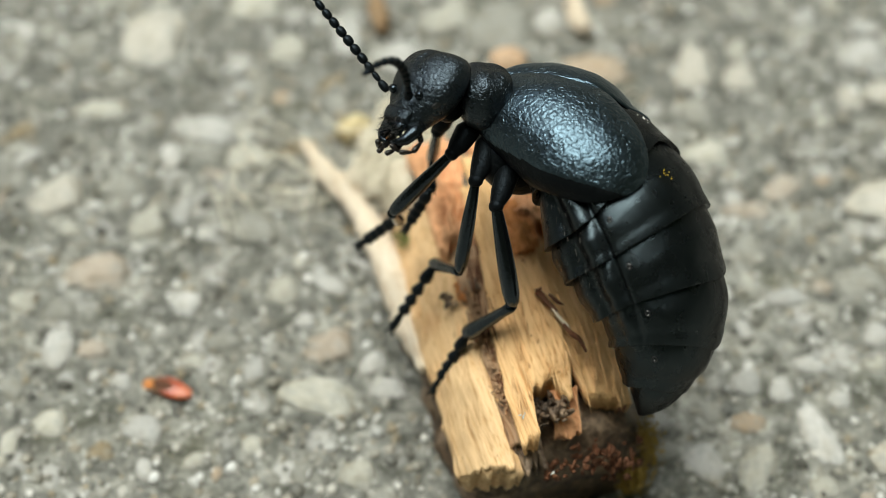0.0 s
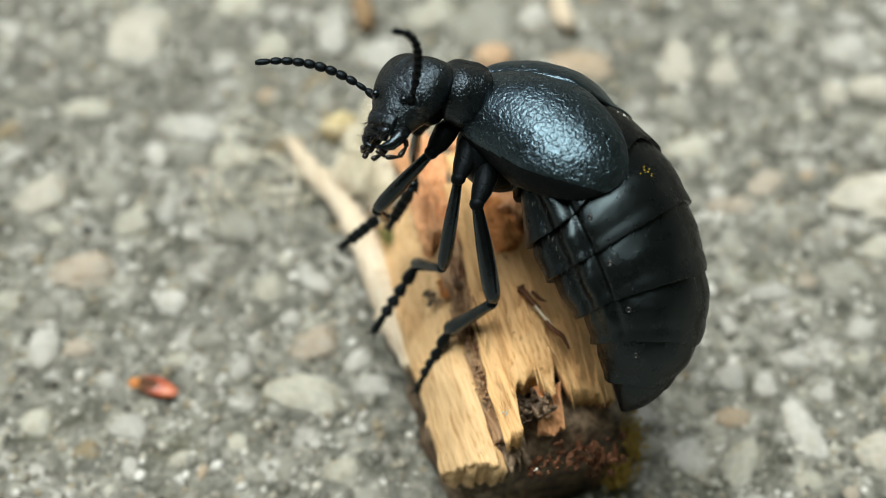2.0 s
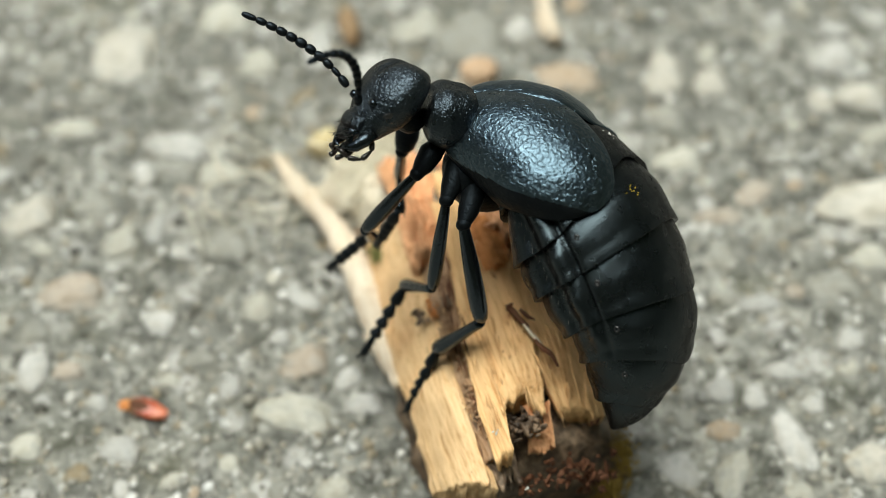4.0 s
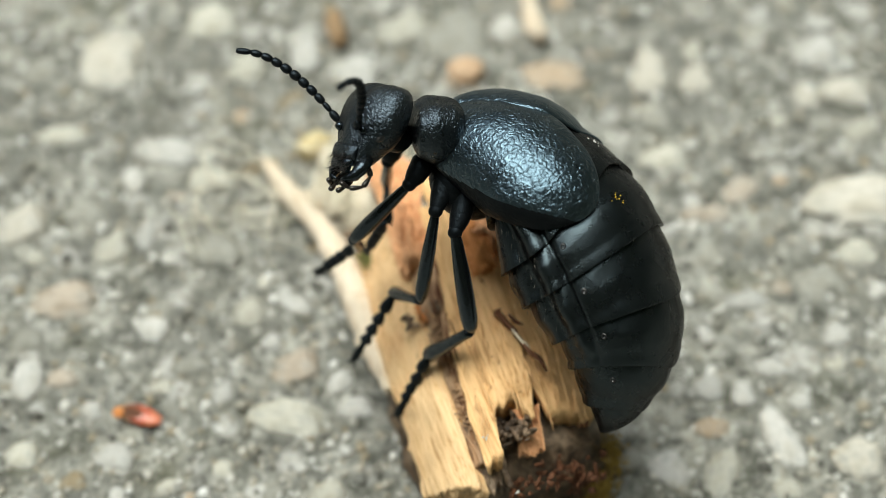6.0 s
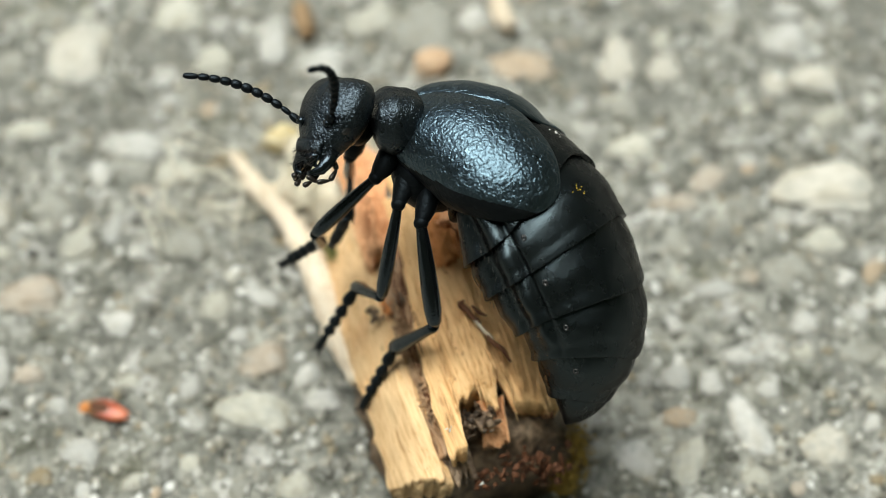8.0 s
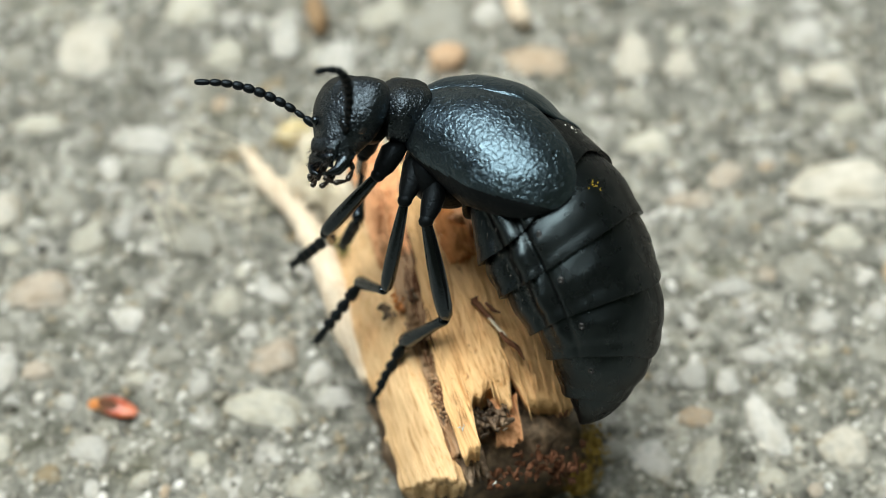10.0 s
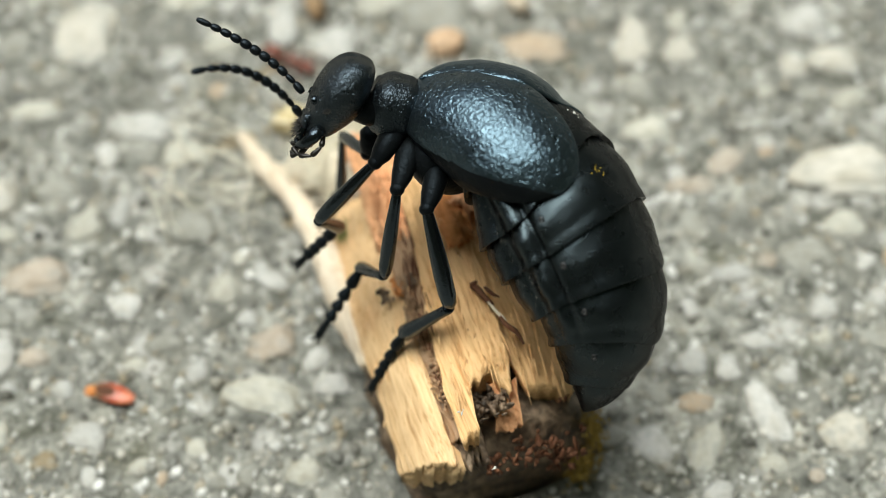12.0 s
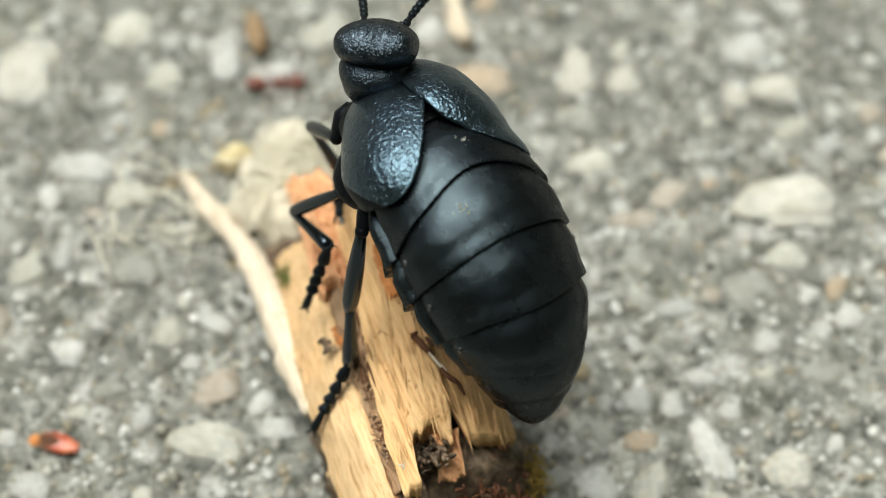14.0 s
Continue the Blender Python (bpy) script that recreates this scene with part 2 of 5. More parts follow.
STONE = {
    "white": stone_material("white_quartz", (0.42, 0.425, 0.42), (0.64, 0.64, 0.63)),
    "cream": stone_material("cream_stone", (0.43, 0.425, 0.38), (0.58, 0.575, 0.52)),
    "pale": stone_material("pale_stone", (0.52, 0.50, 0.455), (0.62, 0.60, 0.55)),
    "pink": stone_material("pinkish_stone", (0.42, 0.36, 0.30), (0.52, 0.46, 0.40)),
    "grey": stone_material("grey_stone", (0.27, 0.27, 0.245), (0.37, 0.37, 0.34)),
    "brown": stone_material("brown_stone", (0.22, 0.17, 0.10), (0.30, 0.24, 0.15)),
    "rust": stone_material("rust_stone", (0.46, 0.36, 0.26), (0.54, 0.43, 0.33)),
}
GRIT = stone_material("mixed_grit", (0.3, 0.3, 0.3), (0.5, 0.5, 0.5), True)


# ---- ground: one sheet of exposed-aggregate concrete ----
def ground_height(x, y):
    p = Vector((x * 0.09, y * 0.09, 0.0))
    return 0.35 * noise.noise(p) + 0.22 * noise.noise(p * 4.1) + 0.10 * noise.noise(p * 11.0)


def make_ground():
    lines = [-60 + 0.5 * k for k in range(241)]
    far = [-60000.0, -6000.0, -600.0, -120.0]
    lines = far + lines + [-v for v in reversed(far)]
    verts = [(x, y, ground_height(x, y) if abs(x) <= 60 and abs(y) <= 60 else -0.1) for y in lines for x in lines]
    n = len(lines)
    faces = [(j * n + i, j * n + i + 1, j * n + n + i + 1, j * n + n + i) for j in range(n - 1) for i in range(n - 1)]
    me = bpy.data.meshes.new("ground")
    me.from_pydata([(a * MM, b * MM, c * MM) for a, b, c in verts], [], faces)
    for p in me.polygons:
        p.use_smooth = True
    return tagged(part("ground", me, CEMENT), "weathered grey concrete with worn, exposed pebbles", "ground", kind="structure")


ground = make_ground()


def make_unseen_walls():
    """Plain, dark green walls added all round, out of view, to darken reflections."""
    m, t, b = material("dark_green_wall", (0.03, 0.045, 0.02), 0.9, spec=0.2)
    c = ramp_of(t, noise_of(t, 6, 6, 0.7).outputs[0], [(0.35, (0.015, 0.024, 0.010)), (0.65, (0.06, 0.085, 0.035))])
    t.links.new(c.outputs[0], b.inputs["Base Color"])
    # south and east stand closest, to blacken what the tail and flank mirror
    for name, x, y, w, d in (("unseen_wall_north", -950, 2500, 3400, 300), ("unseen_wall_south", -950, -500, 3400, 300), ("unseen_wall_east", 600, 1000, 300, 2700), ("unseen_wall_west", -2500, 1000, 300, 2700)):
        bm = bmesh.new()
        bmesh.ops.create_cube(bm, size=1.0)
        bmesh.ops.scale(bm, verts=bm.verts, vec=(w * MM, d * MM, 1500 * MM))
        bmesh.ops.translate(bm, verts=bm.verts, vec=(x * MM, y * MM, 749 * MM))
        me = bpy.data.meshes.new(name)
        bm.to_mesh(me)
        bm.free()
        tagged(part(name, me, m), "plain dark green wall added out of view to darken reflections", "wall", kind="structure")


make_unseen_walls()


def pebble_mesh(seed, detail):
    bm = bmesh.new()
    bmesh.ops.create_icosphere(bm, subdivisions=detail, radius=0.5)
    rng = random.Random(seed)
    off = Vector((rng.uniform(-50, 50), rng.uniform(-50, 50), seed))
    for v in bm.verts:
        d = v.co.normalized()
        d = Vector([math.copysign(abs(c) ** 0.85, c) for c in d])
        k = 1 + 0.30 * noise.noise(d * 1.2 + off) + 0.20 * noise.noise(d * 2.9 + off) + 0.07 * noise.noise(d * 7 + off)
        v.co = d * 0.5 * k
        for axis in (Vector((1, 0.3, 0.2)), Vector((-0.6, 0.8, 0.1)), Vector((0.2, -1, 0.3))):
            a = (axis + Vector((rng.uniform(-0.01, 0.01), 0, 0))).normalized()
            e = v.co.dot(a) - 0.34
            if e > 0:
                v.co -= a * e * 0.45
    me = bpy.data.meshes.new("pebble")
    bm.to_mesh(me)
    bm.free()
    for p in me.polygons:
        p.use_smooth = True
    return me


PEBBLES = {}


def stone_at(kind, x, y, w, h, angle, seed, detail=2, proud=0.5):
    key = (kind, seed % 7, detail)
    if key not in PEBBLES:
        PEBBLES[key] = pebble_mesh(11 + 13 * (seed % 7), detail)
        PEBBLES[key].materials.append(STONE[kind])
    ob = new("stone", PEBBLES[key])
    ob.parent = ground
    tall = 0.46 * min(w, h)
    ob.scale = (w * MM, h * MM, tall * MM)
    ob.rotation_euler = (0, 0, radians(angle))
    ob.location = V3((x, y, ground_height(x, y) + tall * (proud - 0.5) * 0.8))
    return ob


LAID = []


def lay_stones(kind, rows):
    for x, y, w, h, a in rows:
        LAID.append((x, y, max(w, h) / 2))
        stone_at(kind, x, y, w * 1.12, h * 1.12, a, len(LAID), 4 if max(w, h) > 3 else 3, 0.36)


# ---- the split piece of wood ----
chip = tagged(new("wood_chip"), "split chunk of tan, partly rotten wood lying on concrete", "wood chip")
CHIP = frame_at((5, -23, 0), (-0.335, 0.942, 0), (0, 0, 1))
chip.matrix_basis = CHIP
CHIP_INV = CHIP.inverted()


def to_chip(p):
    return (CHIP_INV @ V3(p)) / MM


def edge_curve(points, n):
    """n points on a smooth curve through the given ones."""
    pts = np.array([tuple(to_chip(p)) for p in points])
    s = np.r_[0, np.cumsum(np.linalg.norm(np.diff(pts, axis=0), axis=1))]
    at = np.linspace(0, s[-1], n)
    return np.stack([smooth(s, pts[:, k], at) for k in range(3)], 1)


def plank(name, left, right, thick, mat, seed, bulge=0.5, near=0.6, far=0.8, rough=0.11, label="", notch=None, nu=70, nv=22, crumble=0.0):
    """A split plank between two edges (each from far to near), with fibrous faces and torn ends."""
    L, R = edge_curve(left, nu), edge_curve(right, nu)
    off = Vector((seed * 7.3, seed * 3.1, seed))
    top, low = [], []
    for i in range(nu):
        rt, rl = [], []
        for j in range(nv):
            v = j / (nv - 1)
            u = i / (nu - 1)
            tear = near * noise.noise(Vector((v * 7, 0, 0)) + off) + near * 0.6 * noise.noise(Vector((v * 19, 3, 0)) + off)
            tear_far = far * noise.noise(Vector((v * 6, 9, 0)) + off)
            if notch:
                a, b, d = notch
                q = (v - a) / (b - a)
                tear -= d * float(smooth([0, 0.06, 0.2, 0.5, 0.75, 0.92, 1.0], [0, 0.62, 0.93, 1.0, 0.9, 0.66, 0.5], q)) if q > 0 else 0.0
            p = Vector(L[i] * (1 - v) + R[i] * v)
            p.x += -tear * max(0, (u - 0.72) / 0.28) ** 1.5 + tear_far * max(0, (0.25 - u) / 0.25)
            q = Vector((p.x * 0.045, p.y * 1.1, p.z * 1.1)) + off
            rim = max(0.0, 1 - (2 * v - 1) ** 4)
            dz = bulge * (1 - (2 * v - 1) ** 2) + rough * noise.noise(q * 1.0) * 1.4 + rough * 0.7 * noise.noise(q * 2.7) + 0.04 * noise.noise(q * 7)
            if crumble:
                w = Vector(p) + off
                dz += crumble * (noise.noise(w * 0.8) + 0.7 * noise.noise(w * 1.9) + 0.4 * noise.noise(w * 4.3))
            rt.append((p.x, p.y + 0.25 * noise.noise(Vector((p.x * 0.6, seed, v * 2))), p.z + dz * (0.35 + 0.65 * rim)))
            inset = 0.88
            c = Vector((L[i] + R[i]) / 2)
            w = c + (p - c) * inset
            rl.append((p.x * 0.985 + 0.25, w.y, w.z - thick * (0.75 + 0.25 * rim) + 0.2 * noise.noise(q * 1.5)))
        top.append(rt)
        low.append(rl)
    loop = [a + list(reversed(b)) for a, b in zip(top, low)]
    verts, faces = rings(loop, True, False)
    n = 2 * nv
    for i in (0, nu - 1):
        for j in range(nv - 1):
            faces.append((i * n + j, i * n + j + 1, i * n + n - 2 - j, i * n + n - 1 - j))
    return part(name, mesh_of(verts, faces), mat, chip, label)


def make_core():
    """The dark, decayed underside: a low rough block under the planks."""
    rows = []
    n = 40
    for i in range(46):
        u = i / 45
        x = -0.4 + 28.5 * u
        mid = -0.9 * (1 - u) + 1.2 * u
        wide = 6.9 * (1 - u) ** 0.6 + 3.0 * u
        tall = float(smooth([0, 0.1, 0.5, 0.85, 1], [8.2, 9.6, 9.4, 5.4, 1.5], u))
        if i in (0, 45):
            wide, tall = wide * 0.86, tall * 0.9
        row = []
        for k in range(n):
            a = 2 * math.pi * k / n
            c, s = math.cos(a), math.sin(a)
            y = mid + wide * math.copysign(abs(c) ** 0.55, c)
            z = tall * (0.5 + 0.5 * math.copysign(abs(s) ** 0.55, s)) - 0.25
            z *= 1 - (0.55 if c < 0 else 0.62) * c * c
            q = Vector((x * 0.22, y * 0.30, z * 0.34))
            e = 0.75 * noise.noise(q * 1.7) + 0.55 * noise.noise(q * 4) + 0.22 * noise.noise(q * 9)
            row.append((x + (0.9 * noise.noise(q * 3.3 + Vector((5, 1, 2))) if i < 3 else 0), y + e * c, max(-0.3, z + e * (0.3 + 0.7 * max(0, s)))))
        rows.append(row)
    v, f = rings(rows)
    return part("decayed_core", mesh_of(v, f), BARK, chip, "dark brown crumbling bark and rotten wood")


make_core()
plank("plank", [(-7.4, -2.0, 4.2), (-6.3, -8.4, 5.2), (-5.3, -12.5, 6.2), (-3.3, -19.0, 7.2), (-1.7, -25.0, 7.3)],
      [(-3.6, -2.0, 8.0), (-2.6, -8.0, 10.4), (-1.3, -13.0, 11.2), (0.6, -19.0, 11.2), (2.6, -25.6, 9.6)], 2.6, WOOD_PALE, 1, 0.7, 0.7,
      label="pale split plank with torn end")
plank("plank", [(-2.3, -4.5, 12.4), (-1.0, -9.6, 13.2), (0.0, -15.5, 12.9), (1.0, -20.5, 12.6), (2.4, -25.2, 12.4)],
      [(2.2, -5.3, 13.3), (3.2, -10.8, 13.9), (4.6, -16.3, 13.8), (5.6, -19.8, 13.1), (6.1, -22.7, 12.3)], 2.2, WOOD, 2, 0.6, 0.45, label="tan split plank with a broken notch",
      notch=(0.31, 0.97, 3.2), nv=48)
plank("plank", [(1.8, -5.6, 12.9), (2.8, -10.7, 13.4), (4.2, -16.2, 13.2), (5.4, -18.8, 12.5), (6.5, -20.7, 11.9)],
      [(5.4, -4.2, 9.6), (6.8, -9.7, 10.0), (8.6, -15.2, 9.9), (9.4, -17.8, 9.5), (10.0, -19.7, 8.9)], 2.0, WOOD, 3, 0.5, 0.5, label="tan split plank")
plank("plank", [(-3.6, -16.8, 7.5), (-2.7, -20.5, 7.9), (-1.5, -25.2, 7.7)], [(-0.6, -17.8, 11.0), (0.5, -21.0, 11.4), (2.1, -25.6, 10.2)], 1.0, WOOD_PALE, 21, 0.75, 0.5, 1.3, 0.12, label="lighter torn slab of split wood", nu=50)
plank("plank", [(-2.4, -1.5, 12.2), (-1.1, -6.5, 13.4), (-0.3, -10.6, 13.7), (0.2, -14.0, 13.3)], [(-1.2, -1.9, 12.7), (0.5, -6.9, 14.1), (1.3, -11.0, 14.4), (1.9, -14.4, 13.9)], 0.9, WOOD, 22, 0.35, 0.9, 0.5, 0.12, label="narrow tan strip of wood", nu=50, nv=14)
plank("rotten_wood", [(-6.8, 4.2, 5.6), (-5.6, 0.0, 8.4), (-4.7, -4.2, 9.6), (-3.6, -8.8, 10.9)],
      [(-3.2, 3.4, 8.2), (-2.4, -0.5, 11.2), (-1.9, -4.5, 12.2), (-1.2, -9.4, 12.6)], 2.6, WOOD_ORANGE, 4, 0.7, 0.8, 0.5, 0.4, crumble=0.55, nu=90, nv=44, label="crumbling orange rotten wood")
plank("rotten_wood", [(-2.2, 1.0, 11.0), (0.3, -4.0, 13.6), (1.6, -8.6, 14.8)],
      [(1.6, 2.7, 10.0), (3.4, -2.3, 12.2), (4.2, -8.3, 13.2)], 2.2, WOOD_ORANGE, 5, 0.6, 0.8, 0.5, 0.4, crumble=0.45, nu=90, nv=40, label="crumbling orange rotten wood")
plank("rotten_wood", [(0.8, -21.0, 10.8), (1.6, -23.6, 10.2), (2.6, -25.4, 9.2)], [(2.4, -20.6, 11.6), (3.6, -23.2, 10.4), (4.2, -24.9, 9.4)], 1.2, BARK, 7, 0.3, 0.9, 0.2, 0.45, nu=34, label="dark rotten wood in the notch")
RUST_WOOD = wood("rusty_rotten_wood", (0.74, 0.31, 0.10), (0.45, 0.15, 0.045), (0.28, 0.09, 0.03), 0.56)
CRACK = wood("crumbled_brown_wood", (0.50, 0.33, 0.20), (0.22, 0.12, 0.06), (0.10, 0.05, 0.025), 0.52)
plank("rotten_wood", [(-3.0, -8.5, 10.2), (-1.9, -13.0, 11.0), (-0.2, -19.0, 10.9), (1.4, -24.2, 9.8)], [(-0.8, -8.5, 12.4), (0.3, -13.0, 12.7), (1.3, -19.0, 12.2), (2.8, -24.0, 11.4)], 1.2, CRACK, 9, 0.2, 0.5, 0.5, 0.6,
      label="crumbled brown wood in the crack")
plank("rotten_wood", [(4.0, -20.6, 11.6), (4.5, -22.0, 10.8), (4.6, -23.1, 9.8)], [(5.8, -20.2, 12.0), (6.2, -21.6, 11.3), (6.3, -22.6, 10.4)], 1.0, WOOD_ORANGE, 6, -0.35, 0.35, 0.2, 0.3, nu=34, label="orange-brown hollow shell of wood")


def curved_rod(name, points, radii, mat, parent, label="", n=10, wob=0.0, seed=0, local=True):
    pts = np.array([tuple(to_chip(p)) if local else p for p in points], float)
    s = np.r_[0, np.cumsum(np.linalg.norm(np.diff(pts, axis=0), axis=1))]
    at = np.linspace(0, s[-1], max(6, 6 * len(points)))
    c = np.stack([smooth(s, pts[:, k], at) for k in range(3)], 1)
    r = smooth(s, radii, at)
    c = [Vector(p) + wob * Vector((noise.noise(Vector((q, seed, 0))), noise.noise(Vector((q, seed, 5))), noise.noise(Vector((q, seed, 9))))) for p, q in zip(c, at)]
    v, f = limb(c, [max(0.02, x * (1 + 0.25 * noise.noise(Vector((q * 0.8, seed + 3, 0))))) for x, q in zip(r, at)], n)
    return part(name, mesh_of(v, f), mat, parent, label)


# the long pale splinter that leaves the block and runs down to the ground
curved_rod("splinter", [(-15.4, 8.8, 0.8), (-13.4, 5.4, 1.3), (-10.4, 1.2, 2.1), (-8.3, -3.4, 3.3), (-6.5, -8.4, 4.5), (-5.4, -12.2, 5.2), (-4.3, -16.0, 6.2)], [0.45, 0.85, 0.95, 1.15, 1.3, 1.1, 0.4], STRAW, chip,
           "long pale splinter", 12, 0.35, 2)
# dark red-brown twig on the plank
twig = curved_rod("twig", [(3.1, -14.8, 14.8), (3.7, -15.5, 14.8), (4.4, -16.3, 14.7)], [0.24, 0.22, 0.15], TWIG, chip, "short broken red-brown twig", 9, 0.12, 7)
curved_rod("pith", [(4.1, -16.0, 14.75), (4.9, -17.0, 14.55), (5.3, -17.4, 14.45)], [0.11, 0.12, 0.08], STRAW, twig, "pale stripped middle", 8, 0.06, 17)
curved_rod("knot", [(3.0, -14.9, 14.9), (3.4, -14.7, 15.1)], [0.20, 0.10], TWIG, twig, "", 8, 0.05, 5)
curved_rod("twig", [(4.9, -17.1, 14.5), (5.6, -17.9, 14.4), (6.5, -18.8, 14.0)], [0.16, 0.19, 0.08], TWIG, chip, "short broken red-brown twig", 9, 0.12, 27)
curved_rod("twig", [(3.9, -14.9, 14.7), (4.5, -15.5, 14.7), (4.9, -15.6, 14.6)], [0.10, 0.12, 0.06], TWIG, chip, "", 7, 0.12, 9)
curved_rod("splinter", [(0.0, -15.0, 12.6), (1.0, -19.0, 12.3), (2.2, -23.6, 11.4)], [0.12, 0.25, 0.1], WOOD_PALE, chip, "", 7, 0.2, 4)


def clump(name, centre, size, mat, parent, seed, label="", bits=26, spread=0.5, grain=1.0):
    """Many small rough crumbs round one place, joined."""
    rng = random.Random(seed)
    pieces = []
    c0 = to_chip(centre)
    for _ in range(bits):
        p = c0 + Vector((rng.gauss(0, spread) * size[0], rng.gauss(0, spread) * size[1], rng.gauss(0, spread) * size[2]))
        r = rng.uniform(0.10, 0.32) * min(size) ** 0.5 * grain
        turn = Euler((rng.uniform(0, 6), rng.uniform(0, 6), rng.uniform(0, 6))).to_matrix()
        vv, ff = ball(p, (r * rng.uniform(0.8, 2.2), r * rng.uniform(0.6, 1.1), r * rng.uniform(0.3, 0.8)), 6, 4, turn)
        pieces.append(([Vector(q) + (Vector(q) - Vector(p)) * rng.uniform(-0.45, 0.5) for q in vv], ff))
    v, f = join(*pieces)
    return tagged(part(name, mesh_of(v, f), mat, parent, label), kind="stuff")


plank("rotten_wood", [(0.2, -7.1, 14.1), (0.6, -9.3, 14.4), (1.6, -11.7, 14.5)], [(2.4, -6.5, 14.0), (2.9, -8.7, 14.5), (3.2, -10.9, 14.6)], 0.8, RUST_WOOD, 12, 0.25, 0.5, 0.5, 0.25, crumble=0.35, nu=44, nv=30, label="orange rotten patch")
clump("bark_crumb", (6.4, -24.2, 8.6), (0.9, 2.2, 0.8), TWIG, chip, 41, "dark brown crumbs of bark", 45, 0.55, 1.1)
clump("bark_crumb", (9.0, -23.2, 7.4), (0.9, 1.6, 1.2), TWIG, chip, 42, "dark brown crumbs of bark", 40, 0.55, 1.1)
clump("brown_stain", (-2.85, -13.3, 11.1), (0.75, 0.42, 0.12), BARK, chip, 1, "dark brown rotten spot", 60, 0.40, 1.5)
clump("brown_stain", (-1.0, -12.9, 12.2), (0.6, 0.35, 0.3), BARK, chip, 2, "dark brown rotten spot", 50, 0.40, 1.2)
clump("rotten_crumb", (-2.0, -13.1, 11.6), (0.8, 0.4, 0.2), RUST_WOOD, chip, 52, "orange rotten crumbs beside the spots", 90, 0.45, 0.8)
clump("rotten_crumb", (-3.2, -6.0, 11.8), (2.2, 0.8, 0.3), WOOD_ORANGE, chip, 53, "peach-coloured crumbling wood", 260, 0.5, 0.7)
clump("wood_dust", (-0.6, -15.5, 12.0), (2.4, 0.5, 0.3), CRACK, chip, 3, "brown wood dust in the crack", 240, 0.55, 0.8)
clump("wood_dust", (0.9, -20.2, 12.0), (2.2, 0.5, 0.3), CRACK, chip, 4, "brown wood dust in the crack", 240, 0.55, 0.8)
clump("wood_dust", (4.2, -22.0, 11.6), (0.8, 1.2, 0.5), BARK, chip, 5, "dark crumbs in the notch", 110, 0.5, 1.3)
clump("moss", (11.4, -20.4, 5.0), (1.6, 0.7, 2.4), MOSS, chip, 6, "ochre moss on the bark", 620, 0.5, 0.42)
clump("moss", (10.6, -22.2, 3.0), (1.0, 1.0, 1.6), MOSS, chip, 7, "ochre moss on the bark", 420, 0.5, 0.42)
clump("green_moss", (-6.3, -4.6, 6.0), (1.0, 0.6, 0.5), GREEN_MOSS, chip, 8, "green moss by the splinter", 260, 0.5, 0.5)
clump("white_crumb", (2.35, -23.6, 13.6), (0.12, 0.12, 0.1), LINT, chip, 9, "tiny white crumb", 5, 0.6)
clump("white_crumb", (4.4, -26.0, 10.6), (0.2, 0.2, 0.1), LINT, chip, 10, "tiny white crumb", 6, 0.6)
clump("brown_crumb", (9.0, -20.6, 9.7), (0.25, 0.5, 0.2), TWIG, chip, 12, "red-brown knot at the torn end", 22, 0.5)


def fibre_tuft(name, centre, reach, count, seed, mat, parent, label, thick=0.07, lift=2.0):
    """Loose plant fibres, joined."""
    rng = random.Random(seed)
    pieces = []
    for _ in range(count):
        a = rng.uniform(0, 2 * math.pi)
        d = Vector((math.cos(a), math.sin(a), 0))
        c = Vector(centre) + Vector((rng.gauss(0, reach * 0.35), rng.gauss(0, reach * 0.35), rng.uniform(0, lift)))
        bend = Vector((rng.uniform(-1, 1), rng.uniform(-1, 1), rng.uniform(-0.2, 0.9))) * reach * 0.3
        long = reach * rng.uniform(0.35, 1.0)
        pts = []
        for k in range(5):
            w = k / 4 - 0.5
            q = c + d * long * w + bend * (1 - 4 * w * w)
            q.z = max(0.25, q.z)
            pts.append(to_chip(q) if parent else q)
        r = thick * rng.uniform(0.6, 1.5)
        pieces.append(limb(pts, [r * 0.5, r, r, r, r * 0.4], 5))
    v, f = join(*pieces)
    return tagged(part(name, mesh_of(v, f), mat, parent, label), kind="stuff")


fibre_tuft("plant_fibre", (-7.4, 5.0, 1.0), 3.8, 420, 21, FIBRE, chip, "pale frayed plant fibres", 0.06, 2.6)
fibre_tuft("plant_fibre", (-6.4, 8.2, 1.2), 3.8, 360, 22, FIBRE, chip, "pale frayed plant fibres", 0.06, 2.8)


def slivers(name, left, right, count, seed, mat, label):
    """Fine splinters lying along the grain between two edges, joined."""
    rng = random.Random(seed)
    L, R = edge_curve(left, 40), edge_curve(right, 40)
    pieces = []
    for _ in range(count):
        i, v = rng.randrange(2, 36), rng.random()
        p = Vector(L[i] * (1 - v) + R[i] * v) + Vector((0, 0, 0.45 + 0.3 * rng.random()))
        d = Vector(L[min(39, i + 3)] * (1 - v) + R[min(39, i + 3)] * v) - Vector(L[i] * (1 - v) + R[i] * v)
        d = d.normalized() * rng.uniform(0.5, 2.6) + Vector((0, rng.gauss(0, 0.12), rng.gauss(0, 0.10)))
        r = rng.uniform(0.03, 0.09)
        pieces.append(limb([p, p + d * 0.3 + Vector((0, 0, 0.05)), p + d * 0.7, p + d], [r * 0.4, r, r * 0.8, r * 0.2], 5))
    v, f = join(*pieces)
    return tagged(part(name, mesh_of(v, f), mat, chip, label), kind="stuff")


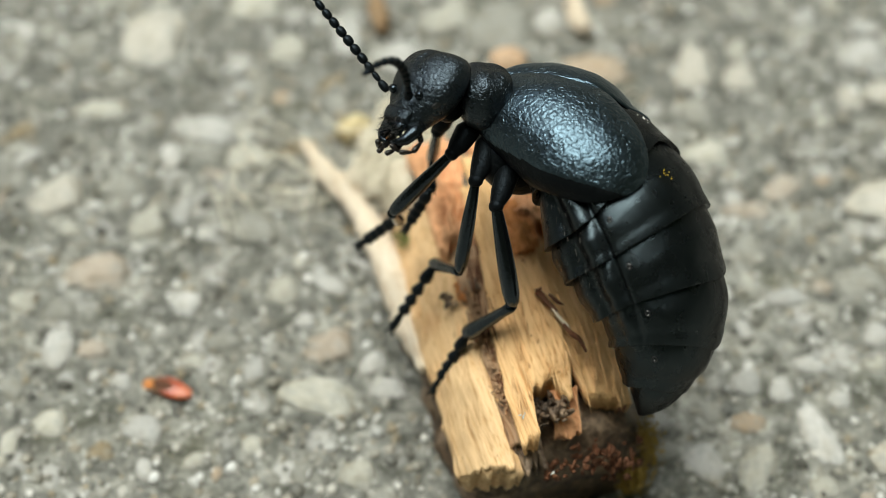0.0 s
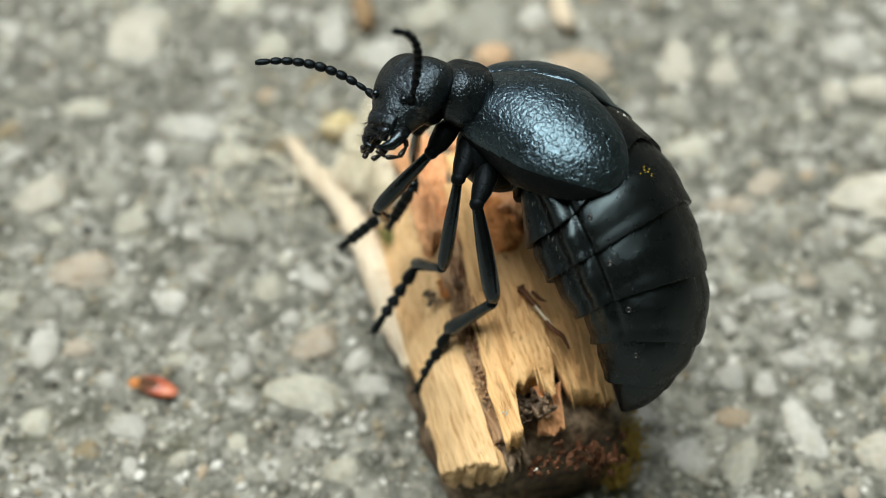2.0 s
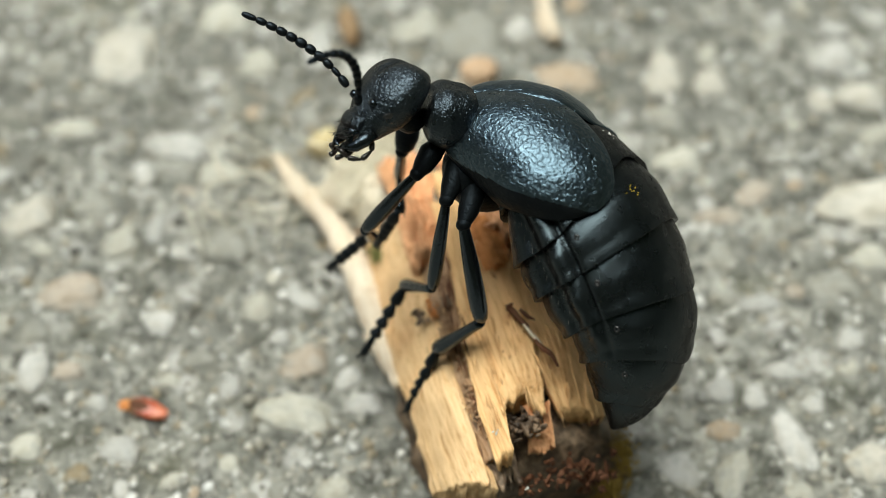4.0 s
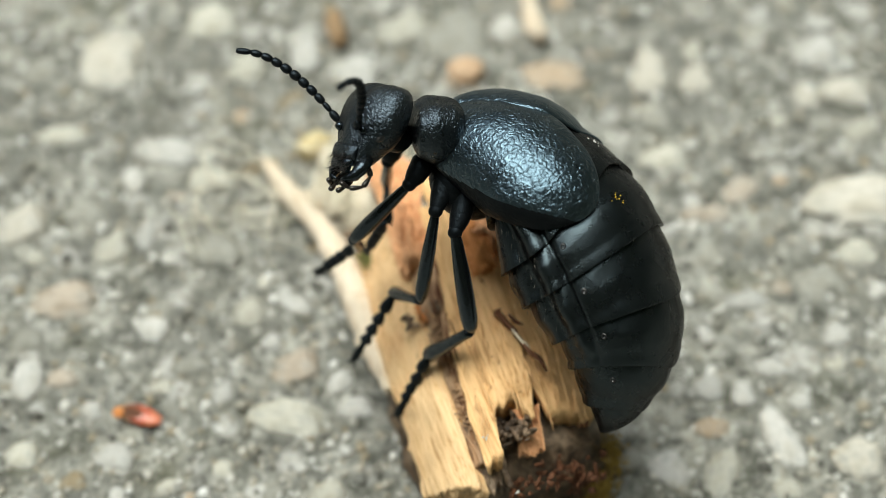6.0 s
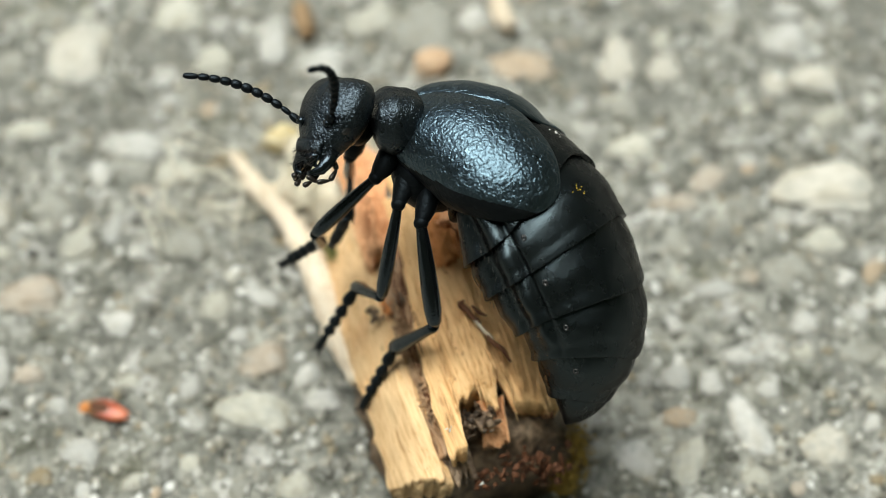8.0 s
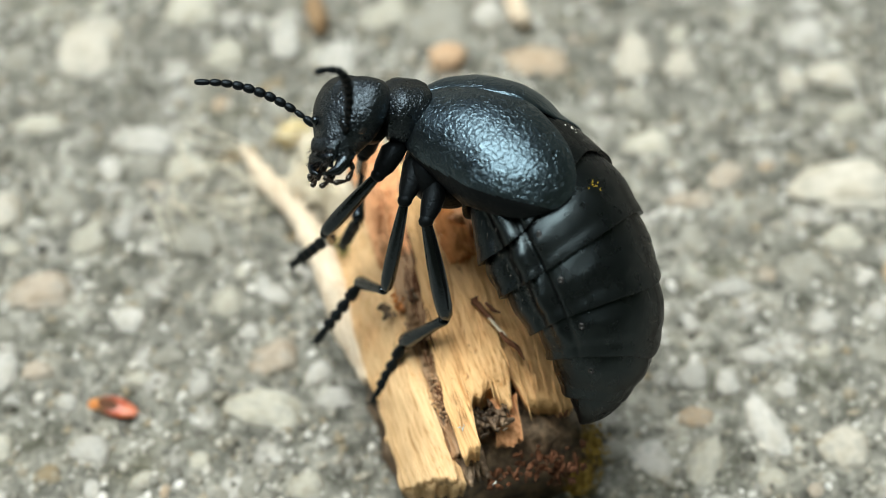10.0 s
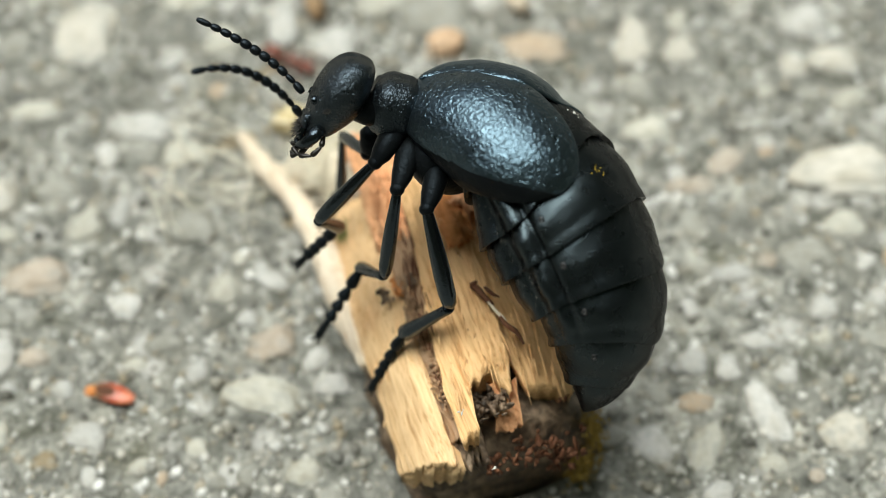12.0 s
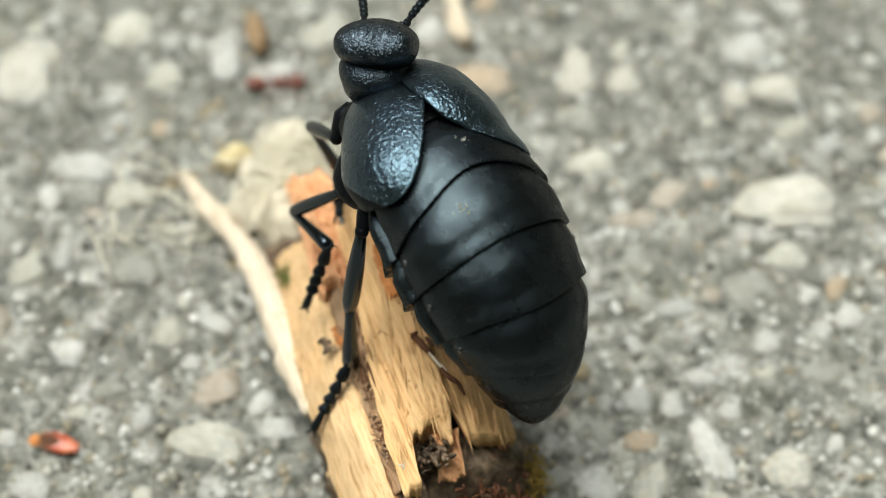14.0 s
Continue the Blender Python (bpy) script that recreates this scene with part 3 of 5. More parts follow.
slivers("fine_splinter", [(-7.0, -3.0, 4.6), (-5.3, -12.5, 6.2), (-1.7, -25.0, 7.3)], [(-3.0, -5.0, 9.4), (-1.3, -13.0, 11.2), (2.6, -25.4, 9.6)], 120, 31, WOOD_PALE, "fine pale splinters along the grain")
slivers("fine_splinter", [(-1.4, -8.0, 12.9), (0.0, -15.5, 12.9), (1.9, -23.6, 12.5)], [(2.9, -8.8, 13.6), (4.6, -16.3, 13.8), (6.0, -21.9, 12.5)], 110, 32, WOOD, "fine tan splinters along the grain")
slivers("fine_splinter", [(3.0, -8.4, 13.1), (4.9, -15.9, 13.0), (6.5, -21.3, 11.3)], [(6.2, -7.9, 10.8), (8.6, -15.9, 10.9), (9.8, -20.7, 9.8)], 80, 33, WOOD, "fine tan splinters along the grain")
slivers("fine_splinter", [(-2.2, -7.0, 11.0), (-0.9, -15.0, 11.8), (1.5, -23.0, 11.0)], [(-1.4, -7.0, 12.2), (0.1, -15.0, 12.4), (2.0, -23.0, 11.8)], 45, 34, TWIG, "dark splinters in the crack")
fibre_tuft("plant_fibre", (-15.5, 4.8, 0.4), 8.0, 30, 23, FIBRE, chip, "thin stray fibres on the concrete", 0.05, 0.8)


def crumb(name, place, size, mat, label, category, seed, turn=0.0, parent=None):
    rng = random.Random(seed)
    rows, n = [], 14
    for i in range(11):
        a = math.pi * (i + 0.05) / 10.1
        row = []
        for k in range(n):
            b = 2 * math.pi * k / n
            d = Vector((math.sin(a) * math.cos(b), math.sin(a) * math.sin(b), math.cos(a)))
            e = 1 + 0.30 * noise.noise(d * 1.3 + Vector((seed, 0, 0))) + 0.14 * noise.noise(d * 3.5 + Vector((0, seed, 0)))
            row.append(Vector((d.x * size[0], d.y * size[1], d.z * size[2])) * e)
        rows.append(row)
    v, f = rings(rows)
    group = "crumbs of plant matter beside the wood" if name == "pale_crumb" else ""
    return tagged(part(name, mesh_of(v, f), mat, None, "", pose(place[0] * MM, place[1] * MM, place[2] * MM, 0, 0, turn)), label, category, group)


crumb("yellow_crumb", (-11.4, 10.3, 0.9), (1.7, 1.1, 1.1), CRUMB, "yellowish crumb of rotten wood on concrete", "wood crumb", 3, 40)
crumb("pale_crumb", (-9.0, 9.2, 1.1), (1.9, 1.5, 1.2), PALE_CRUMB, "pale lump of rotten plant matter on concrete", "plant crumb", 5, 10)
crumb("pale_crumb", (-8.6, 5.4, 1.6), (2.9, 2.4, 1.8), PALE_CRUMB, "pale lump of frayed plant matter beside the wood", "plant crumb", 14, 30)
crumb("pale_crumb", (-7.0, 8.0, 1.7), (2.9, 2.4, 2.0), PALE_CRUMB, "pale lump of frayed plant matter beside the wood", "plant crumb", 8, 70)
crumb("pale_crumb", (-6.4, 3.4, 2.0), (2.2, 2.6, 2.0), PALE_CRUMB, "pale lump of frayed plant matter against the wood", "plant crumb", 19, 20)
crumb("pale_crumb", (-7.3, 11.8, 1.0), (2.3, 1.6, 1.1), PALE_CRUMB, "pale lump of rotten plant matter on concrete", "plant crumb", 23, 50)
PEACH = wood("peach_wood", (0.64, 0.46, 0.31), (0.50, 0.29, 0.16), (0.42, 0.22, 0.10), 0.6)
ORANGE = material("orange_seed_coat", (0.60, 0.22, 0.03), 0.5)[0]
crumb("orange_seed", (-11.9, 4.5, 0.9), (0.62, 0.52, 0.5), ORANGE, "small orange seed beside the splinter", "seed", 4)
crumb("wood_flake", (1.4, 18.6, 1.1), (1.6, 1.3, 0.8), PEACH, "orange flake of rotten wood on concrete", "wood flake", 6, 20)
crumb("brown_flake", (-10.1, 23.8, 0.7), (0.9, 2.4, 0.6), BROWN_FLAKE, "brown flake of bark on concrete", "bark flake", 7, 10)


def make_husk():
    """A curled red husk with a dark seed in it, lying on the concrete."""
    thing = tagged(new("red_husk"), "curled red-orange seed husk on concrete", "husk")
    thing.matrix_basis = pose(-23.3 * MM, -15.1 * MM, 0.55 * MM, 0, 0, -12)
    red, t, b = material("red_husk", (0.50, 0.05, 0.02), 0.35)
    along = t.nodes.new("ShaderNodeSeparateXYZ")
    t.links.new(t.nodes.new("ShaderNodeTexCoord").outputs["Generated"], along.inputs[0])
    mottle = t.nodes.new("ShaderNodeMath")
    mottle.operation = "MULTIPLY_ADD"
    t.links.new(noise_of(t, 900, 4).outputs[0], mottle.inputs[0])
    mottle.inputs[1].default_value = 0.5
    t.links.new(along.outputs[0], mottle.inputs[2])
    c = ramp_of(t, mottle.outputs[0], [(0.25, (0.30, 0.22, 0.10)), (0.60, (0.22, 0.07, 0.04)), (0.95, (0.46, 0.09, 0.04)), (1.0, (0.55, 0.16, 0.08))])
    t.links.new(c.outputs[0], b.inputs["Base Color"])
    rows = []
    for i in range(15):
        u = i / 14
        w = 0.95 * math.sin(math.pi * (0.08 + 0.86 * u)) ** 0.7
        rows.append([(-1.8 + 3.6 * u, 0.85 * w * math.cos(a) + 0.1 * math.sin(5 * u), 0.34 * w * math.sin(a)) for a in (math.pi * (-0.15 + 1.3 * k / 11) for k in range(12))])
    inner = [[(x, y * 0.86, z * 0.86) for x, y, z in r] for r in rows]
    loop = [a + list(reversed(b)) for a, b in zip(rows, inner)]
    v, f = rings(loop)
    part("husk", mesh_of(v, f), red, thing)
    v, f = ball((-0.55, 0.0, 0.30), (0.85, 0.42, 0.16), 12, 8)
    part("seed", mesh_of(v, f), TWIG, thing, "dark brown seed")
    v, f = ball((-1.5, -0.2, 0.2), (0.5, 0.5, 0.3), 10, 7)
    part("seed", mesh_of(v, f), RUST_WOOD, thing, "rusty brown seed end")


make_husk()


def make_straw():
    thing = tagged(new("straw"), "pale broken piece of straw on concrete", "straw")
    thing.matrix_basis = pose(7.3 * MM, 25.5 * MM, 0.9 * MM, 0, 0, 105)
    v, f = limb([(-3.4, 0, 0.2), (-2.2, 0.15, 0.1), (-0.5, 0, 0), (1.5, -0.2, 0.1), (4.5, 0.4, 0.2)], [0.6, 0.85, 0.75, 0.7, 0.6], 12)
    part("stem", mesh_of(v, f), STRAW, thing)
    v, f = limb([(-3.3, 0.5, 0.0), (-2.0, 0.9, 0.0), (0.5, 0.8, 0)], [0.15, 0.3, 0.15], 8)
    part("shred", mesh_of(v, f), STRAW, thing)


make_straw()

# ---- the beetle ----
# poses in millimetres, in the world
BODY = [  # time, origin, forward, dorsal
    (0.0, (8.32, -14.54, 20.43), (-0.414, 0.756, 0.507), (0.774, 0.0, 0.633)),
    (4.0, (8.32, -14.54, 20.43), (-0.414, 0.756, 0.507), (0.774, 0.0, 0.633)),
    (8.0, (8.42, -14.60, 20.38), (-0.414, 0.756, 0.507), (0.774, 0.0, 0.633)),
    (12.0, (8.62, -14.82, 20.24), (-0.414, 0.756, 0.507), (0.774, 0.0, 0.633)),
    (12.5, (9.07, -14.96, 20.40), (-0.407, 0.757, 0.511), (0.775, -0.010, 0.631)),
    (13.0, (9.59, -13.12, 19.28), (-0.408, 0.732, 0.546), (0.720, -0.110, 0.685)),
    (13.5, (9.07, -14.09, 21.62), (-0.395, 0.731, 0.556), (0.609, -0.245, 0.755)),
    (14.0, (7.34, -13.78, 22.43), (-0.430, 0.785, 0.447), (0.339, -0.318, 0.885)),
]

HEAD = [  # time, centre, face, crown
    (0.0, (-4.54, -9.17, 28.20), (-0.694, -0.223, 0.685), (0.297, 0.778, 0.554)),
    (1.5, (-4.42, -9.09, 27.88), (-0.644, -0.274, 0.714), (0.265, 0.796, 0.545)),
    (2.5, (-4.46, -9.56, 27.96), (-0.642, -0.268, 0.718), (0.276, 0.793, 0.543)),
    (3.0, (-4.81, -8.87, 28.22), (-0.753, -0.089, 0.652), (0.416, 0.704, 0.576)),
    (4.0, (-4.86, -8.71, 28.75), (-0.753, -0.079, 0.654), (0.425, 0.700, 0.574)),
    (6.5, (-4.92, -9.32, 28.01), (-0.732, -0.260, 0.630), (0.194, 0.806, 0.559)),
    (7.5, (-4.87, -8.93, 27.74), (-0.685, -0.286, 0.670), (0.186, 0.821, 0.540)),
    (8.0, (-4.75, -9.05, 27.76), (-0.686, -0.281, 0.671), (0.190, 0.821, 0.539)),
    (10.5, (-4.54, -9.25, 27.28), (-0.655, -0.329, 0.680), (0.159, 0.820, 0.550)),
    (11.0, (-4.56, -9.11, 27.13), (-0.684, -0.312, 0.660), (0.156, 0.821, 0.550)),
    (11.5, (-4.88, -8.97, 27.18), (-0.768, -0.090, 0.634), (0.372, 0.743, 0.556)),
    (12.0, (-5.05, -8.45, 26.90), (-0.933, 0.118, 0.340), (0.339, 0.610, 0.717)),
    (12.5, (-5.14, -7.43, 27.04), (-0.840, 0.526, 0.133), (0.419, 0.472, 0.776)),
    (13.0, (-2.48, -4.84, 27.91), (-0.496, 0.868, 0.021), (0.176, 0.077, 0.981)),
    (13.5, (-0.85, -3.77, 28.28), (-0.254, 0.910, 0.327), (0.109, -0.309, 0.945)),
    (14.0, (1.33, -2.10, 29.13), (0.114, 0.882, 0.457), (-0.181, -0.434, 0.883)),
]

PROTHORAX = [  # time, centre, forward, dorsal
    (0.0, (-1.02, -8.23, 27.05), (-0.963, -0.250, 0.098), (0.074, 0.490, 0.869)),
    (4.0, (-1.10, -8.30, 27.21), (-0.975, -0.142, 0.170), (0.091, 0.494, 0.865)),
    (6.5, (-0.89, -8.79, 27.25), (-0.970, -0.210, 0.118), (0.106, 0.509, 0.854)),
    (11.0, (-1.32, -7.56, 25.84), (-0.970, -0.209, 0.123), (0.110, 0.511, 0.853)),
    (12.0, (-1.78, -8.01, 25.43), (-0.993, 0.093, 0.066), (0.213, 0.504, 0.837)),
    (12.5, (-1.93, -7.22, 25.53), (-0.969, 0.244, 0.032), (0.307, 0.393, 0.867)),
    (13.0, (-0.17, -5.13, 26.57), (-0.589, 0.805, 0.075), (0.412, 0.068, 0.909)),
    (13.5, (0.43, -4.73, 27.02), (-0.400, 0.910, 0.111), (0.311, 0.032, 0.950)),
    (14.0, (1.06, -3.20, 27.77), (-0.077, 0.985, 0.155), (-0.007, -0.156, 0.988)),
]

LEG_LF = [  # time, hip, knee, ankle, toe
    (0.0, (-2.89, -11.02, 24.40), (-6.71, -12.18, 19.38), (-6.57, -9.37, 15.00), (-9.50, -8.49, 10.30)),
    (4.0, (-3.03, -11.03, 24.31), (-6.51, -11.67, 18.97), (-6.44, -8.88, 14.58), (-9.53, -8.55, 9.91)),
    (8.0, (-2.29, -11.17, 24.26), (-6.49, -12.27, 19.55), (-6.52, -9.76, 14.99), (-9.66, -8.73, 10.46)),
    (11.0, (-3.10, -11.46, 24.08), (-6.61, -12.23, 18.77), (-6.69, -9.52, 14.33), (-9.57, -8.82, 9.57)),
    (12.0, (-3.00, -11.52, 23.93), (-6.92, -12.51, 18.95), (-5.96, -9.91, 14.54), (-9.15, -10.01, 9.93)),
    (12.3, (-3.11, -11.16, 23.13), (-7.00, -11.96, 18.09), (-6.08, -9.44, 13.63), (-8.74, -9.99, 8.71)),
    (12.5, (-2.64, -9.76, 22.43), (-6.71, -11.04, 17.60), (-5.77, -8.96, 12.90), (-8.14, -9.89, 7.87)),
    (12.7, (-1.38, -8.04, 22.39), (-5.82, -8.95, 17.81), (-4.90, -7.30, 12.93), (-7.10, -8.55, 7.88)),
    (13.0, (-1.02, -7.87, 23.56), (-5.54, -8.49, 19.15), (-4.57, -8.11, 14.11), (-9.52, -12.00, 12.22)),
    (13.2, (-1.83, -7.65, 23.31), (-5.96, -2.95, 22.00), (-7.91, -1.86, 17.30), (-10.16, -5.41, 20.99)),
    (13.5, (-0.41, -6.83, 23.18), (-5.47, -5.19, 19.61), (-3.27, -5.35, 14.90), (-1.90, -9.95, 17.78)),
    (13.7, (-1.40, -6.03, 24.04), (-5.27, -1.44, 21.88), (-6.09, 0.96, 17.35), (-6.23, -3.45, 20.81)),
    (14.0, (-1.66, -4.39, 22.75), (-3.71, -0.12, 18.45), (-2.01, -0.20, 13.52), (-1.85, -5.44, 15.43)),
]

LEG_LM = [  # time, hip, knee, ankle, toe
    (0.0, (-1.33, -12.68, 23.85), (-2.12, -15.24, 17.38), (-3.80, -11.94, 13.45), (-6.77, -14.09, 8.32)),
    (4.0, (-1.14, -12.69, 23.79), (-1.96, -15.07, 17.25), (-3.85, -12.07, 13.17), (-6.85, -14.79, 8.34)),
    (8.0, (-0.86, -12.75, 23.56), (-2.09, -15.93, 17.44), (-3.94, -12.60, 13.61), (-6.94, -14.49, 8.40)),
    (11.0, (-1.41, -12.94, 23.41), (-2.76, -15.36, 16.98), (-4.59, -12.24, 12.97), (-8.05, -13.90, 7.97)),
    (12.0, (-1.62, -13.21, 23.42), (-2.62, -15.44, 16.86), (-4.37, -12.20, 12.90), (-7.59, -14.83, 8.17)),
    (12.3, (-1.55, -13.34, 23.40), (-2.56, -15.56, 16.84), (-4.00, -12.91, 12.36), (-6.98, -14.71, 7.11)),
    (12.5, (-1.41, -13.37, 23.62), (-2.48, -14.78, 16.84), (-3.77, -12.26, 12.25), (-6.39, -13.64, 6.69)),
    (12.7, (-0.25, -11.18, 23.27), (-2.60, -12.87, 16.88), (-3.22, -10.40, 12.11), (-5.84, -12.23, 6.65)),
    (13.0, (-0.01, -10.36, 23.27), (-2.71, -6.12, 18.42), (-4.71, -7.96, 13.76), (-6.53, -7.67, 7.74)),
    (13.2, (0.11, -8.60, 21.03), (-3.97, -9.32, 15.31), (-1.92, -11.81, 19.59), (-2.20, -10.81, 13.36)),
    (13.5, (0.49, -9.74, 22.82), (-3.62, -9.93, 17.13), (-1.35, -12.99, 20.95), (-1.45, -11.60, 14.80)),
    (13.7, (-0.41, -9.43, 23.75), (-4.73, -5.58, 19.84), (-5.74, -10.68, 21.32), (-6.69, -8.52, 15.49)),
    (14.0, (-1.35, -7.44, 20.99), (-5.05, -5.16, 15.48), (-2.37, -9.38, 17.44), (-4.35, -10.52, 11.51)),
]

LEG_LH = [  # time, hip, knee, ankle, toe
    (0.0, (0.01, -14.10, 23.16), (1.43, -17.42, 16.93), (-1.38, -16.60, 12.16), (-3.67, -18.24, 6.86)),
    (4.0, (-0.04, -14.08, 23.13), (1.28, -17.26, 16.81), (-1.54, -16.46, 12.03), (-3.65, -18.36, 6.75)),
    (8.0, (0.57, -13.90, 23.12), (1.42, -18.02, 17.27), (-1.28, -16.80, 12.52), (-3.76, -18.68, 7.39)),
    (11.0, (-0.00, -14.17, 22.91), (1.37, -17.25, 16.54), (-1.49, -16.22, 11.84), (-3.76, -18.00, 6.58)),
    (12.0, (0.20, -14.39, 22.96), (1.65, -17.75, 16.76), (-1.44, -16.91, 12.17), (-3.90, -18.29, 6.87)),
    (12.3, (0.03, -15.12, 23.20), (1.49, -17.86, 16.72), (-1.28, -17.31, 11.89), (-3.74, -18.47, 6.56)),
    (12.5, (0.27, -15.09, 23.64), (1.32, -18.22, 17.52), (-1.20, -17.40, 12.62), (-3.65, -18.86, 7.38)),
    (12.7, (0.82, -13.45, 23.69), (1.17, -17.01, 17.88), (-0.83, -16.02, 12.77), (-3.68, -18.69, 8.28)),
    (13.0, (1.05, -12.70, 23.36), (0.49, -16.40, 17.69), (-1.03, -15.76, 12.36), (-3.90, -18.83, 8.17)),
    (13.2, (0.87, -12.44, 22.96), (0.22, -15.88, 17.13), (-1.43, -16.15, 11.81), (-4.28, -18.90, 7.38)),
    (13.5, (1.06, -12.78, 24.02), (0.01, -15.99, 18.27), (-1.10, -16.15, 12.83), (-3.78, -18.50, 8.11)),
    (13.7, (1.02, -12.22, 23.99), (-0.59, -15.30, 18.32), (-1.26, -15.92, 12.84), (-3.88, -18.29, 8.11)),
    (14.0, (0.09, -12.70, 24.19), (-0.89, -14.01, 17.94), (-1.12, -15.46, 12.65), (-3.83, -18.22, 8.18)),
]

LEG_RF = [  # time, hip, knee, ankle, toe
    (0.0, (-3.93, -6.37, 21.00), (-4.39, -4.14, 15.02), (-4.29, -8.65, 17.59), (-6.13, -8.43, 12.30)),
    (11.0, (-4.00, -7.14, 20.38), (-4.55, -4.08, 14.78), (-4.75, -9.22, 15.56), (-6.07, -7.74, 10.32)),
    (12.0, (-3.78, -7.74, 19.90), (-5.81, -3.14, 15.94), (-6.16, -4.04, 10.83), (-8.14, -3.64, 5.61)),
    (12.3, (-3.81, -7.56, 19.25), (-6.28, -3.06, 15.42), (-7.07, -4.45, 10.47), (-9.47, -6.50, 5.83)),
    (12.5, (-3.57, -6.90, 19.47), (-5.89, -2.03, 16.04), (-6.90, -4.30, 11.47), (-9.60, -3.84, 6.59)),
    (13.0, (-0.02, -4.08, 20.36), (0.78, -9.15, 24.19), (-0.04, -8.10, 19.16), (-1.72, -7.15, 13.90)),
    (14.0, (5.65, -0.86, 20.71), (7.35, 0.70, 14.74), (6.18, 0.84, 9.67), (4.92, 0.98, 4.21)),
]

ANTENNA_R = [  # time, base, middle, tip
    (0.0, (-7.06, -8.69, 27.42), (-9.36, -6.47, 29.03), (-12.58, -3.49, 31.20)),
    (0.5, (-6.84, -8.74, 27.26), (-10.88, -7.09, 28.49), (-14.95, -6.88, 28.70)),
    (1.0, (-6.79, -8.77, 27.11), (-10.47, -6.57, 28.71), (-14.23, -5.62, 29.42)),
    (1.5, (-6.59, -8.75, 27.00), (-10.69, -7.43, 27.99), (-14.38, -7.80, 27.77)),
    (2.0, (-6.55, -8.97, 27.05), (-10.30, -7.47, 28.15), (-14.27, -7.46, 28.20)),
    (2.5, (-6.77, -9.03, 27.22), (-9.83, -6.51, 29.03), (-13.07, -4.82, 30.27)),
    (3.0, (-7.12, -8.53, 27.29), (-9.59, -5.37, 27.33), (-12.34, -1.65, 28.52)),
    (3.5, (-7.29, -8.10, 27.80), (-9.96, -4.58, 27.85), (-12.53, -1.04, 28.73)),
    (4.0, (-7.44, -7.46, 28.45), (-10.25, -5.35, 29.95), (-14.87, -3.62, 31.19)),
    (6.5, (-7.06, -8.68, 27.32), (-11.05, -5.53, 29.44), (-14.40, -5.18, 29.68)),
    (7.0, (-7.00, -8.56, 27.13), (-10.71, -6.10, 28.78), (-14.64, -5.20, 29.38)),
    (7.5, (-6.96, -8.60, 26.84), (-11.01, -7.56, 27.53), (-15.40, -8.40, 26.95)),
    (8.0, (-7.02, -8.72, 26.86), (-10.53, -6.83, 28.11), (-14.73, -6.21, 28.51)),
    (10.5, (-6.80, -9.19, 26.22), (-10.78, -7.50, 27.38), (-14.71, -7.28, 27.56)),
    (11.0, (-6.82, -9.02, 26.09), (-11.15, -7.43, 27.17), (-15.19, -7.37, 27.22)),
    (11.5, (-7.05, -8.80, 26.26), (-11.56, -6.76, 27.65), (-15.88, -6.85, 27.62)),
    (12.0, (-7.51, -7.77, 26.21), (-10.47, -5.56, 27.70), (-14.98, -3.64, 29.00)),
    (12.5, (-6.59, -5.44, 26.70), (-7.80, -1.33, 25.75), (-9.84, 2.86, 26.09)),
    (13.0, (-2.31, -2.25, 27.87), (-2.50, 1.85, 26.60), (-2.94, 6.70, 27.17)),
    (13.5, (0.17, -1.79, 28.40), (0.79, 2.49, 27.12), (1.55, 6.90, 27.33)),
    (14.0, (3.03, -0.30, 29.09), (4.43, 3.38, 27.61), (7.34, 7.16, 27.54)),
]

